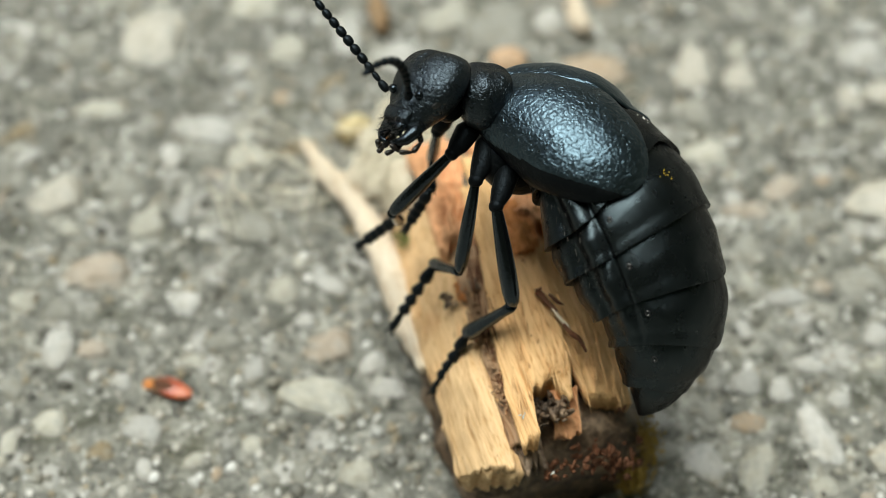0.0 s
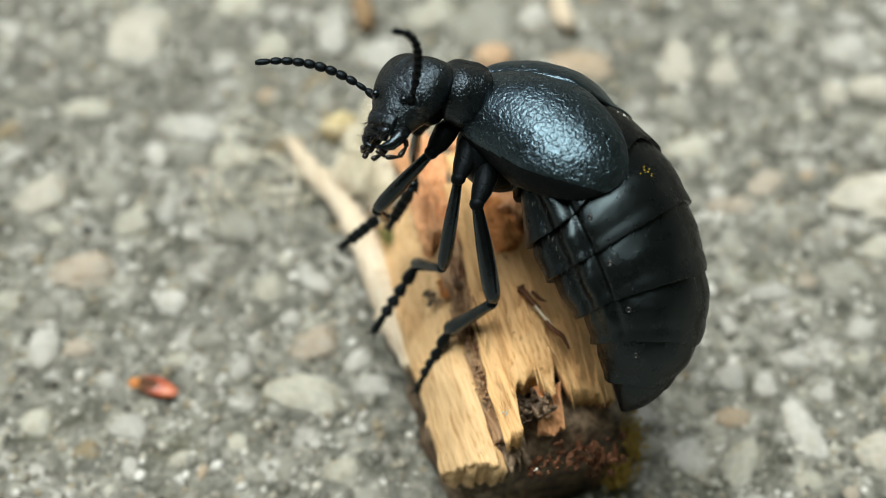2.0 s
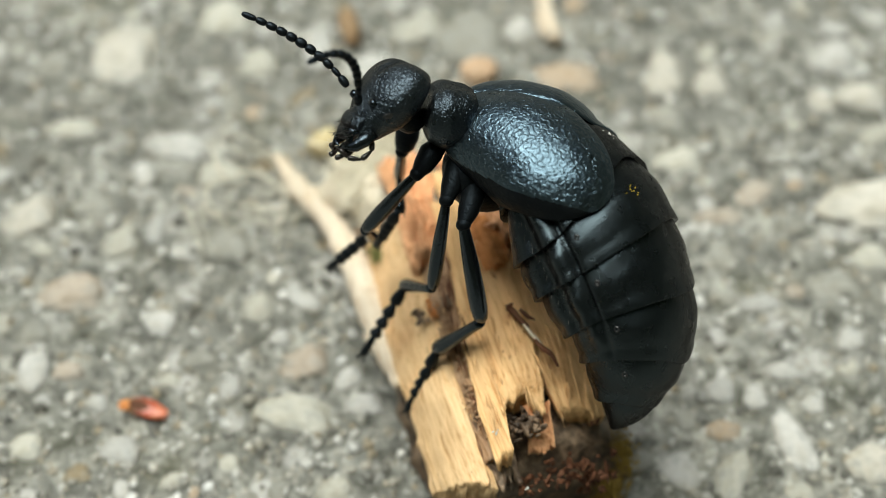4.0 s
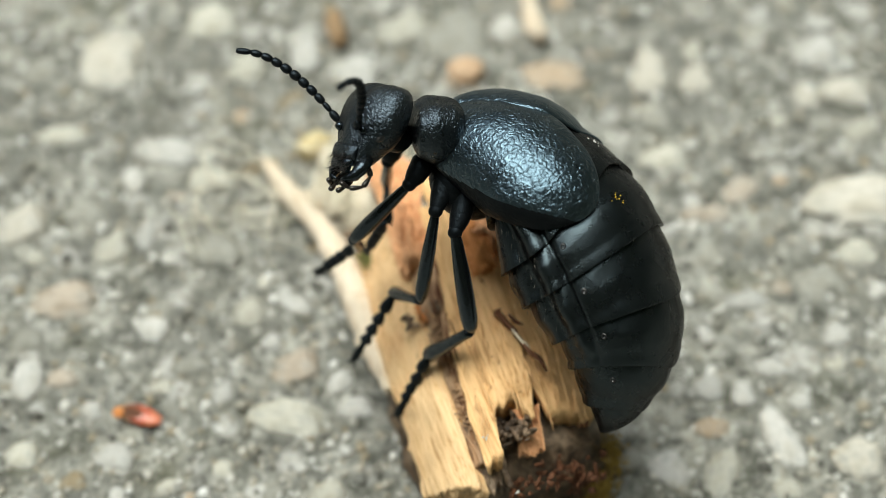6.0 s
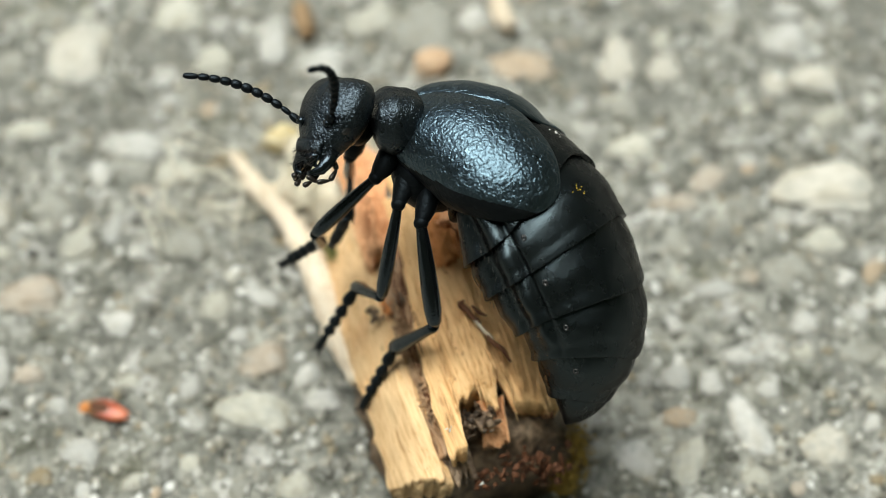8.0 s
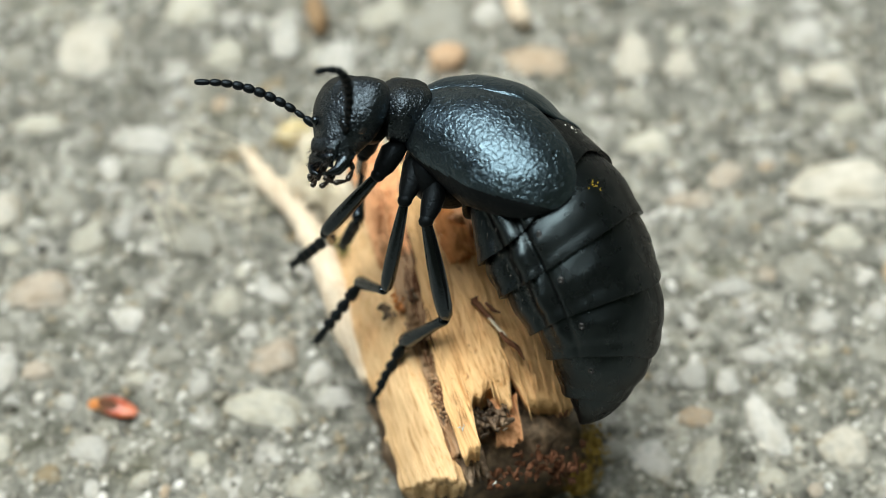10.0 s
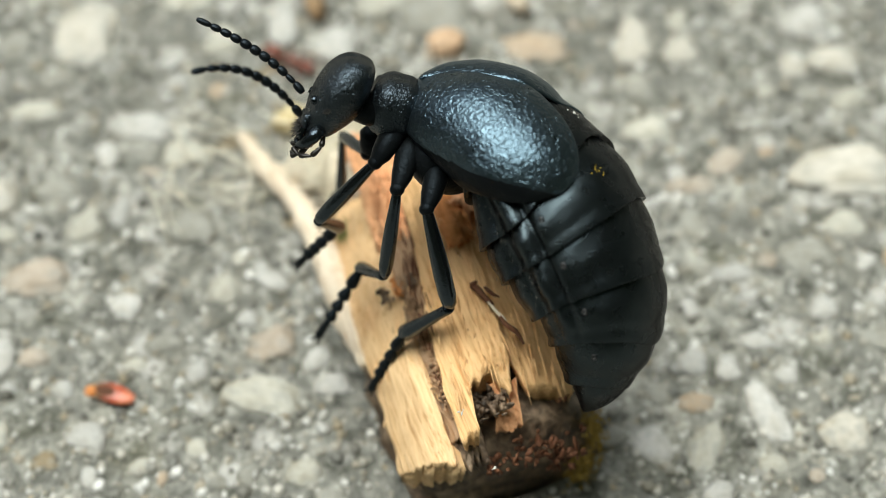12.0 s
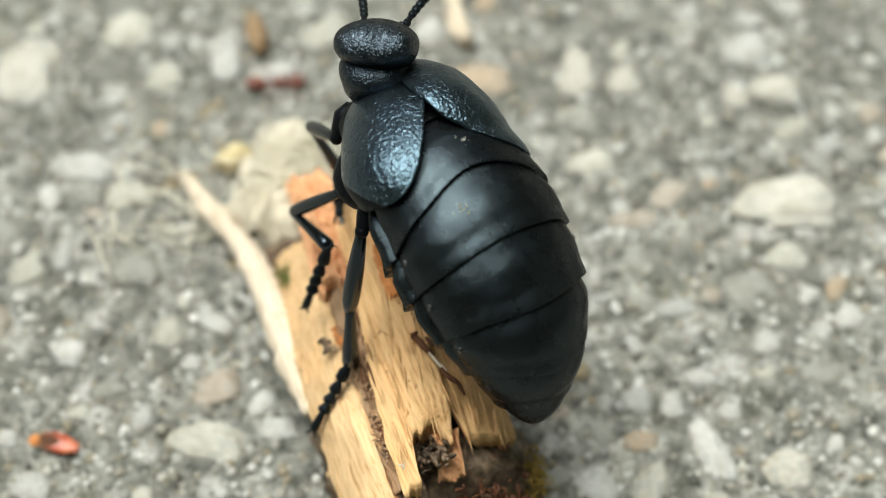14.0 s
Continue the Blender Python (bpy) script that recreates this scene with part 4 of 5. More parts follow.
ANTENNA_L = [  # time, base, middle, tip
    (0.0, (-5.63, -11.02, 29.42), (-6.15, -11.96, 33.65), (-7.70, -14.16, 35.37)),
    (0.5, (-5.28, -10.91, 29.38), (-4.80, -11.53, 33.85), (-5.99, -13.23, 35.95)),
    (1.0, (-4.77, -11.06, 29.14), (-4.09, -11.38, 33.48), (-5.35, -12.21, 35.96)),
    (1.5, (-4.46, -11.14, 28.96), (-4.04, -11.07, 33.33), (-5.05, -11.48, 35.93)),
    (2.0, (-4.35, -11.15, 29.15), (-3.83, -11.18, 33.65), (-4.67, -11.87, 36.19)),
    (2.5, (-5.16, -11.22, 29.33), (-4.77, -12.30, 33.62), (-6.11, -14.04, 35.79)),
    (3.0, (-6.45, -10.80, 29.35), (-7.58, -12.01, 33.11), (-9.78, -14.15, 34.68)),
    (3.5, (-6.53, -10.33, 29.89), (-7.46, -11.89, 33.94), (-8.66, -14.25, 35.72)),
    (4.0, (-6.60, -10.29, 30.12), (-6.85, -10.55, 34.42), (-8.67, -12.24, 36.24)),
    (6.5, (-5.68, -10.82, 29.49), (-5.15, -11.42, 34.13), (-5.95, -13.23, 36.27)),
    (7.0, (-5.66, -10.69, 29.31), (-5.12, -11.03, 33.99), (-5.97, -12.93, 35.99)),
    (7.5, (-4.98, -10.49, 29.19), (-4.40, -11.06, 33.70), (-5.41, -12.41, 36.05)),
    (8.0, (-4.92, -10.61, 29.21), (-4.43, -11.02, 33.80), (-5.31, -12.28, 36.19)),
    (10.5, (-4.71, -11.44, 28.31), (-4.33, -11.32, 32.81), (-5.60, -12.38, 35.06)),
    (11.0, (-5.03, -11.18, 28.24), (-4.60, -11.42, 32.62), (-6.08, -12.66, 34.82)),
    (11.5, (-6.54, -10.82, 28.52), (-6.41, -12.02, 32.75), (-7.73, -14.08, 34.73)),
    (12.0, (-7.37, -10.82, 27.78), (-9.70, -10.42, 30.97), (-12.45, -11.11, 32.46)),
    (12.5, (-7.65, -7.11, 25.59), (-11.43, -5.81, 26.45), (-15.97, -4.90, 27.05)),
    (13.0, (-4.72, -3.49, 27.04), (-7.03, -2.05, 27.98), (-10.77, 0.08, 29.38)),
    (13.5, (-2.78, -2.32, 28.02), (-4.92, 1.19, 27.13), (-8.01, 4.89, 27.44)),
    (14.0, (0.40, -0.17, 29.12), (0.16, 3.94, 27.36), (-0.62, 8.53, 27.37)),
]

CASES = [  # left and right wing case: time, shift ahead and up, turn about the rear of the case
    [(0.0, 0.0, 0.0, (0, 0, 0)), (12.5, 0.0, 0.0, (0, 0, 0)), (13.0, 0.0, 0.03, (-7.0, -6.0, -7.8)), (13.5, 0.25, 0.0, (-13.0, 2.6, -15.5)), (14.0, 0.87, 0.0, (-9.0, 3.4, -18.4))],
    [(0.0, 0.02, 0.22, (6.3, 6.5, 17.2)), (12.0, 0.02, 0.22, (6.3, 6.5, 17.2)), (12.5, 0.02, 0.22, (5.5, 6.5, 15.5)), (13.0, -0.06, 0.0, (-6.0, 6.0, 1.4)), (13.5, -0.4, 0.0, (2.0, 4.3, 2.7)), (14.0, 0.0, 0.0, (0, 0, 0))],
]

beetle = tagged(new("oil_beetle"), "black oil beetle with a swollen segmented abdomen, clinging to split wood", "beetle")

# centre line of the body from tail to neck: x ahead, z up, half height, half width
LINE_X = [-10.75, -10.3, -9.4, -8.1, -5.5, -1.9, 2.1, 6.1, 8.2, 10.2, 12.0]
LINE_Z = [-3.62, -2.97, -1.97, -0.98, 0.51, 1.07, 1.07, 0.0, -1.15, -2.95, -4.7]
HALF_Z = [0.15, 0.88, 1.84, 2.88, 3.9, 4.45, 4.58, 4.05, 3.5, 2.85, 2.2]
HALF_Y = [0.25, 1.0, 2.02, 3.02, 4.51, 5.58, 5.81, 5.18, 4.5, 3.8, 2.8]


STEP = 0.02
TABLE_X = np.arange(LINE_X[0] - 0.2, LINE_X[-1] + 0.6, STEP)
TABLE = np.stack([smooth(LINE_X, ys, TABLE_X) for ys in (LINE_Z, HALF_Z, HALF_Y)], 1)
SLOPE = 0.75 * np.gradient(TABLE[:, 0], STEP)


def body_ring(x):
    at = min(max((x - TABLE_X[0]) / STEP, 0), len(TABLE_X) - 2.001)
    i = int(at)
    z, hz, hy = TABLE[i] + (TABLE[i + 1] - TABLE[i]) * (at - i)
    rise = SLOPE[i] + (SLOPE[i + 1] - SLOPE[i]) * (at - i)
    k = 1 / math.sqrt(1 + rise * rise)
    return x, float(z), (-float(rise) * k, k), float(hz), float(hy)


def body_point(x, angle, out=0.0, grow=1.0):
    """A point on the body at x, angle from the back (0) to the left flank (90)."""
    x, z, up, hz, hy = body_ring(x)
    a = radians(angle)
    c = math.cos(a)
    belly = 0.86 + 0.38 * math.exp(-((x - 1.0) / 5.0) ** 2) if c < 0 else 1.0
    high = c * (hz * grow * belly + out)
    return Vector((x + up[0] * high, math.sin(a) * (hy * grow + out), z + up[1] * high))


# back edges of the rings: place along the body at 0, 45, 90, 135 and 180 degrees from the back
EDGES = [
    (9.6, 9.4, 9.0, 8.6, 8.4),
    (7.4, 7.0, 6.2, 5.6, 5.2),
    (4.2, 3.25, 2.05, 1.8, 1.6),
    (0.35, 0.0, -0.6, -1.2, -1.7),
    (-3.85, -3.6, -3.6, -4.35, -4.9),
    (-6.9, -6.3, -6.1, -6.7, -7.2),
    (-9.2, -9.0, -8.9, -9.1, -9.3),
    (-10.7, -10.7, -10.7, -10.7, -10.7),
]


def edge_at(edge, angle):
    return float(smooth((-45, 0, 45, 90, 135, 180, 225), (edge[1], *edge, edge[3]), abs(angle)))


def make_segment(front, back, seed, last=False):
    """One ring of the abdomen: back plate, pleated flanks and belly plate, with a lip over the next."""
    rows, n, steps = [], 168, 18
    ends = [(edge_at(front, 360 * k / n - 180), edge_at(back, 360 * k / n - 180)) for k in range(n)]
    grade = [0.0, 0.04] + [k / steps for k in range(1, steps - 1)] + [0.955, 0.985, 1.0]
    for u in grade:
        row = []
        for k in range(n):
            a = 360 * k / n - 180
            s = abs(a)
            f, b = ends[k]
            x = f + 0.45 + (b - f - 0.45) * u
            grow = 0.945 + 0.053 * min(1, u * 2.2) ** 0.7 + 0.012 * max(0, (u - 0.75) / 0.25)
            groove = 0.55 * math.exp(-((s - 86) / 3.0) ** 2) - 0.30 * math.exp(-((s - 96) / 5.5) ** 2) + 0.28 * math.exp(-((s - 108) / 6) ** 2) - 0.16 * math.exp(-((s - 122) / 9) ** 2)
            groove *= max(0.0, min(1.0, (x + 6.5) / 5.5)) * (0.35 + 0.65 * min(1, 2 * u))
            dent = 0.10 * noise.noise(Vector((x * 0.45, a * 0.025, seed))) + 0.035 * noise.noise(Vector((x * 1.5, a * 0.09, seed))) - 0.05 * math.exp(-((u - 0.80) / 0.07) ** 2)
            flare = 0.26 * max(0, (u - 0.35) / 0.65) ** 1.6 * max(0.0, min(1.0, (s - 94) / 22)) * max(0.0, min(1.0, (158 - s) / 20)) if not last else 0.0
            row.append(body_point(max(x, LINE_X[0]), a, (flare - groove + dent - 0.14 * (1 - min(1, u * 2.2))) * min(1.0, (x - LINE_X[0]) / 1.5 + 0.05), grow))
        rows.append(row)
    if not last:
        rows.append([body_point(ends[k][1] + 0.05, 360 * k / n - 180, -0.34, 1.0) for k in range(n)])
    v, f = rings(rows)
    seg = part("abdomen_segment", mesh_of(v, f), TERGITE, beetle)
    if not last:
        for side in (-1, 1):
            x = 0.70 * edge_at(front, 75) + 0.30 * edge_at(back, 75)
            ring_rows = []
            c, d = body_point(x, side * 75, -0.10), (body_point(x, side * 75, 1.0) - body_point(x, side * 75)).normalized()
            e1 = d.cross(Vector((1, 0, 0.1))).normalized()
            e2 = d.cross(e1)
            for r, h in ((0.06, 0.02), (0.09, 0.10), (0.14, 0.13), (0.20, 0.09), (0.24, 0.0)):
                ring_rows.append([c + d * h + (e1 * math.cos(q) * 0.8 + e2 * math.sin(q)) * r for q in (2 * math.pi * w / 14 for w in range(14))])
            v1, f1 = rings(ring_rows)
            part("spiracle", mesh_of(v1, f1), EYE, seg, "tiny glossy breathing pore")
    return seg


for k in range(len(EDGES) - 1):
    make_segment(EDGES[k], EDGES[k + 1], 10 * k, k == len(EDGES) - 2)


def make_thorax():
    rows = []
    for i in range(18):
        x = 12.5 - 5.5 * i / 17
        rows.append([body_point(x, 360 * k / 40 - 180, -0.1, (0.5, 0.8)[i] if i < 2 else 0.93) for k in range(40)])
    v, f = rings(rows)
    return part("thorax", mesh_of(v, f), FLANK, beetle)


make_thorax()
v, f = ball((8.0, 0.8, -4.2), (2.8, 4.0, 2.3), 30, 18)
part("breastplate", mesh_of(v, f), FLANK, beetle)


def make_elytron(side):
    """A short, leathery wing case that wraps the shoulder, with a smooth fold tucked under; the right one laps over the left."""
    nu, nv = 84, 64
    if side > 0:
        tip, end = 2.35, 53
        inner = [(12.3, 46), (10.9, 30), (9.0, 18), (7.6, 14), (6.4, 17), (4.9, 22), (3.5, 30), (2.8, 37), (2.5, 43)]
        outer = [(12.3, 112), (10.4, 124), (8.5, 130), (6.9, 124), (4.8, 104), (3.6, 91), (2.9, 80), (2.5, 67)]
    else:
        tip, end = 4.1, 66
        inner = [(12.3, 4), (11.0, 6), (8.6, 0), (7.5, 2), (6.1, 16), (5.2, 30), (4.5, 48)]
        outer = [(12.3, 110), (10.4, 120), (8.5, 126), (6.9, 120), (5.5, 104), (4.7, 90), (4.3, 80)]

    def along(rows, x):
        rows = [(tip, end)] + rows[::-1]
        return float(smooth([math.sqrt(max(0.0, r - tip)) for r, _ in rows], [a for _, a in rows], math.sqrt(max(0.0, x - tip))))

    top, low, folds = [], [], []
    for i in range(nu):
        w = 1 - i / (nu - 1)
        x = tip + (FRONT - tip) * (0.999 * w + 0.001) ** 1.7
        a_in, a_out = along(inner, x), along(outer, x)
        fold = float(smooth([2.3, 3.4, 5.4, 6.8, 10.2, 12.3], [54, 66, 84, 92, 104, 100], x))
        bend = max(0.45, min(0.93, (fold - a_in) / max(1.0, a_out - a_in)))
        folds.append(min(0.97, bend + 3.0 / max(1.0, a_out - a_in)))
        if side > 0:
            high = float(smooth([tip, tip + 0.5, tip + 1.8, 6.5, 8.5, 10.4, 11.5, 12.3], [0.05, 0.38, 0.95, 1.30, 1.40, 1.20, 0.75, 0.0], x))
        else:
            high = float(smooth([tip, tip + 0.5, tip + 1.8, 6.5, 8.5, 10.4, 11.5, 12.3], [0.02, 0.12, 0.32, 0.60, 1.40, 1.90, 1.60, 0.50], x))
        rt, rl = [], []
        for j in range(nv):
            v = j / (nv - 1)
            a = a_in + (a_out - a_in) * v
            rise = math.sin(math.pi / 2 * min(1.0, v / ((0.72 if side > 0 else 0.5) * bend))) ** (1.1 if side > 0 else 0.8) if v > 0 else 0.0
            tuck = max(0.0, (v - bend) / (1 - bend))
            out = 0.12 + high * ((0.45 + 0.55 * rise) if side > 0 else rise) * (1 - 0.35 * tuck ** 1.5) - 0.40 * tuck ** 2 * min(1.0, high)
            if side < 0:
                out += 1.05 * max(0.0, 1 - v / 0.34) * max(0.0, min(1.0, (x - 6.0) / 2.0))
            out += 0.06 * noise.noise(Vector((x * 0.5, v * 4, side * 3)))
            rt.append(body_point(x, side * a, out))
            rl.append(body_point(x, side * a, out - 0.14))
        top.append(rt)
        low.append(rl)
    loop = [a + list(reversed(b)) for a, b in zip(top, low)]
    v, f = rings(loop)
    case = part("wing_case", mesh_of(v, f), ELYTRON, beetle, "wrinkled black leathery wing case")
    # the smooth fold along the outer edge
    case.data.materials.append(FLANK)
    n = 2 * nv
    for p in case.data.polygons:
        i, j = p.vertices[0] // n, p.vertices[0] % n
        if len(p.vertices) == 4 and j < nv and j / (nv - 1) > folds[min(i, nu - 1)]:
            p.material_index = 1
    return case


FRONT = 12.3
WING_CASES = [make_elytron(1), make_elytron(-1)]


def speck(mat, x, a, size, seed, label):
    rng = random.Random(seed)
    pieces = [ball(body_point(x + rng.gauss(0, 0.18), a + rng.gauss(0, 2.2), 0.03), (size * rng.uniform(0.5, 1.1),) * 3, 6, 5) for _ in range(9)]
    v, f = join(*pieces)
    part("speck", mesh_of(v, f), mat, beetle, label)


def flank_hairs():
    rng = random.Random(61)
    pieces = []
    for _ in range(130):
        x, a = rng.uniform(-3.0, 6.0), rng.choice((-1, 1)) * rng.uniform(98, 140)
        p = body_point(x, a, 0.02)
        d = (body_point(x, a, 1.0) - p).normalized() * rng.uniform(0.08, 0.25) + Vector((-rng.uniform(0.15, 0.45), 0, rng.uniform(-0.1, 0.1)))
        pieces.append(limb([p, p + d * 0.5, p + d], [0.008, 0.007, 0.003], 4))
    v, f = join(*pieces)
    tagged(part("hair", mesh_of(v, f), HAIR, beetle, "fine pale hairs on the flank"), kind="stuff")


flank_hairs()
speck(POLLEN, 2.4, 19, 0.05, 3, "yellow pollen specks")
speck(LINT, 5.6, -6, 0.05, 6, "pale dust specks")

# prothorax and head, each turning on its own
rows = []
for i in range(26):
    u = i / 25
    x = 1.66 - 3.32 * u
    r = float(smooth([0, 0.05, 0.18, 0.34, 0.6, 0.85, 0.95, 1], [0.7, 1.45, 1.88, 2.16, 2.06, 1.80, 1.45, 0.8], u))
    row = []
    for k in range(44):
        a = 2 * math.pi * k / 44
        c, s = math.cos(a), math.sin(a)
        y = math.copysign(abs(c) ** 0.74, c) * r * (1.04 if s > 0 else 1.04 - 0.22 * s * s)
        z = math.copysign(abs(s) ** 0.74, s) * r * (0.84 if s > 0 else 1.05)
        groove = 0.10 * math.exp(-(y / 0.25) ** 2) if s > 0 else 0.0
        row.append((x + 0.10 * math.cos(2 * a), y, z - groove))
    rows.append(row)
v, f = rings(rows)
prothorax = part("prothorax", mesh_of(v, f), HEAD_SHELL, beetle, "pitted black shield behind the head")


def make_head():
    # levels from the crown to the mouth: height, back, front, half width
    levels = [(2.80, -0.85, -0.10, 0.75), (2.72, -1.15, 0.26, 1.40), (2.50, -1.38, 0.66, 1.98), (2.1, -1.52, 1.06, 2.36), (1.5, -1.58, 1.42, 2.58), (0.8, -1.58, 1.66, 2.66), (0.1, -1.54, 1.80, 2.60),
              (-0.5, -1.44, 1.86, 2.42), (-1.0, -1.30, 1.88, 2.20), (-1.5, -1.08, 1.84, 1.95), (-2.0, -0.76, 1.84, 1.62), (-2.5, -0.42, 1.80, 1.36), (-2.9, -0.05, 1.70, 1.18), (-3.1, 0.25, 1.50, 0.95)]
    zs = [q[0] for q in levels][::-1]
    cols = [[q[k] for q in levels][::-1] for k in (1, 2, 3)]
    rows, n = [], 60
    for i in range(40):
        z = 2.80 - 5.90 * (0.5 - 0.5 * math.cos(math.pi * i / 39))
        xb, xf, w = (float(smooth(zs, c, z)) for c in cols)
        row = []
        for k in range(n):
            b = 2 * math.pi * k / n
            c, q = math.cos(b), math.sin(b)
            x = (xb + xf) / 2 + (xf - xb) / 2 * math.copysign(abs(c) ** 0.85, c)
            y = w * math.copysign(abs(q) ** (1.15 if c > 0 else 0.80), q)
            dip = 0.13 * math.exp(-(y / 0.3) ** 2) * max(0.0, (z - 0.6) / 2.2)
            scoop = 0.16 * math.exp(-((abs(y) - 0.95) / 0.4) ** 2 - ((z + 0.75) / 0.5) ** 2) if c > 0 else 0.0
            row.append((x - (dip + scoop) * (1 if c > 0 else -1), y, z - dip))
        rows.append(row)
    v, f = rings(rows)
    hd = part("head", mesh_of(v, f), HEAD_SHELL, beetle)
    v, f = limb([(-0.6, 0, -0.1), (-1.5, 0, -0.35), (-2.2, 0, -0.6), (-2.6, 0, -0.8)], [1.35, 1.15, 1.0, 0.8], 24)
    part("neck", mesh_of(v, f), FLANK, hd)
    for side in (1, -1):
        rows = []
        for i in range(9):
            u = i / 8
            e = math.sin(math.pi * (0.06 + 0.88 * u)) ** 0.5
            c = Vector((0.80 - 0.26 * math.sin(math.pi * u), side * (2.06 - 0.12 * u), -0.10 - 1.10 * u))
            rows.append([c + Vector((0.40 * e * math.cos(q), side * 0.30 * e * math.sin(q), 0)) for q in (2 * math.pi * w / 16 for w in range(16))])
        v, f = rings(rows)
        part("eye", mesh_of(v, f), EYE, hd, "small dull kidney-shaped eye")
        v, f = limb([(1.15, 1.20 * side, -0.72), (1.62, 1.26 * side, -0.66), (1.82, 1.30 * side, -0.62)], [0.30, 0.30, 0.22], 14)
        part("antenna_socket", mesh_of(v, f), LIMB, hd)

    def plate(z0, z1, x0, x1, w0, w1, thick, notch):
        out = []
        for i in range(9):
            u = i / 8
            z, x, w = z0 + (z1 - z0) * u, x0 + (x1 - x0) * u + 0.10 * math.sin(math.pi * u), w0 + (w1 - w0) * u ** 1.5
            row = []
            for k in range(28):
                b = 2 * math.pi * k / 28
                c, q = math.cos(b), math.sin(b)
                y = w * math.copysign(abs(q) ** 0.6, q)
                row.append((x + thick * math.copysign(abs(c) ** 0.6, c) * (0.6 if i in (0, 8) else 1.0) - 0.16 * (y / w0) ** 2, y, z + notch * u * math.exp(-(y / 0.35) ** 2)))
            out.append(row)
        return rings(out)

    v, f = plate(-1.75, -2.72, 1.66, 1.72, 1.18, 1.10, 0.24, 0.0)
    part("clypeus", mesh_of(v, f), HEAD_SHELL, hd)
    v, f = plate(-2.66, -3.62, 1.72, 1.66, 1.02, 0.86, 0.26, 0.26)
    lip = part("upper_lip", mesh_of(v, f), LIMB, hd)
    rng = random.Random(77)
    hairs = []
    for _ in range(110):
        y, z = rng.uniform(-1.1, 1.1), rng.uniform(-3.6, -2.3)
        p = Vector((1.92 - 0.16 * y * y, y, z))
        d = Vector((rng.uniform(0.15, 0.5), rng.uniform(-0.15, 0.15), rng.uniform(-0.42, -0.1)))
        hairs.append(limb([p, p + d * 0.5, p + d], [0.018, 0.014, 0.004], 4))
    v, f = join(*hairs)
    tagged(part("bristle", mesh_of(v, f), PALP, lip, "short dark bristles"), kind="stuff")
    for side in (1, -1):
        v, f = limb([(0.7, 1.18 * side, -2.4), (1.0, 1.25 * side, -3.1), (1.30, 1.08 * side, -3.75), (1.62, 0.65 * side, -4.1), (1.66, 0.12 * side, -4.15)], [0.48, 0.46, 0.36, 0.22, 0.06], 14)
        part("mandible", mesh_of(v, f), LIMB, hd)
        for pts in ([(0.3, 0.95 * side, -2.8), (0.3, 1.40 * side, -3.5), (0.7, 1.45 * side, -4.3), (1.4, 1.05 * side, -4.6), (1.9, 0.6 * side, -4.3)],
                    [(0.7, 0.45 * side, -3.3), (0.95, 0.62 * side, -3.95), (1.35, 0.55 * side, -4.55), (1.8, 0.35 * side, -5.0)]):
            v, f = join(*[limb([Vector(a).lerp(Vector(b), w) for w in (0.0, 0.1, 0.35, 0.7, 0.92, 1.0)], [0.07, 0.10, 0.145, 0.19, 0.165, 0.08], 10) for a, b in zip(pts, pts[1:])])
            part("palp", mesh_of(v, f), PALP, hd, "jointed glossy brown-black palp")
    hd.scale = (1, 1, 0.93)
    return hd


head = make_head()

# ---- antennae: a base joint with ten beads on it ----
JOINT = 0.73


def bead_mesh(size, long):
    v, f = limb([(long * u, 0, 0) for u in (0.0, 0.06, 0.2, 0.45, 0.7, 0.88, 0.97)], [size * r for r in (0.5, 0.68, 0.88, 1.0, 0.95, 0.76, 0.5)], 14)
    return mesh_of(v, f)


def make_antenna():
    base = part("antenna", bead_mesh(0.27, 0.85), BEAD, beetle, "beaded black antenna")
    beads = []
    for k in range(10):
        size = (0.19, 0.27, 0.29, 0.30, 0.31, 0.30, 0.28, 0.26, 0.24, 0.21)[k]
        beads.append(part("bead", bead_mesh(size, JOINT * (1.0 if k < 9 else 1.35)), BEAD, base))
    return base, beads


# ---- legs: a fixed hip with thigh, shin and foot moving on it ----
def thigh_mesh(length, thick):
    us = (0.0, 0.04, 0.15, 0.4, 0.65, 0.85, 0.95, 1.0)
    v, f = limb([(length * u, 0, 0.12 * math.sin(math.pi * u)) for u in us], [thick * r for r in (0.45, 0.62, 0.75, 0.95, 1.05, 1.02, 0.85, 0.45)], 16, 0.85)
    return mesh_of(v, f)


def shin_mesh(length, thick):
    us = (0.0, 0.05, 0.2, 0.5, 0.8, 0.95, 1.0)
    body = limb([(length * u, 0, 0.10 * math.sin(math.pi * u)) for u in us], [thick * r for r in (0.6, 0.75, 0.72, 0.9, 1.12, 1.2, 0.8)], 14, 0.85)
    spurs = [limb([(length * 0.96, 0.22 * s, -0.18), (length + 0.22, 0.34 * s, -0.42)], [0.10, 0.02], 7) for s in (1, -1)]
    v, f = join(body, *spurs)
    return mesh_of(v, f)


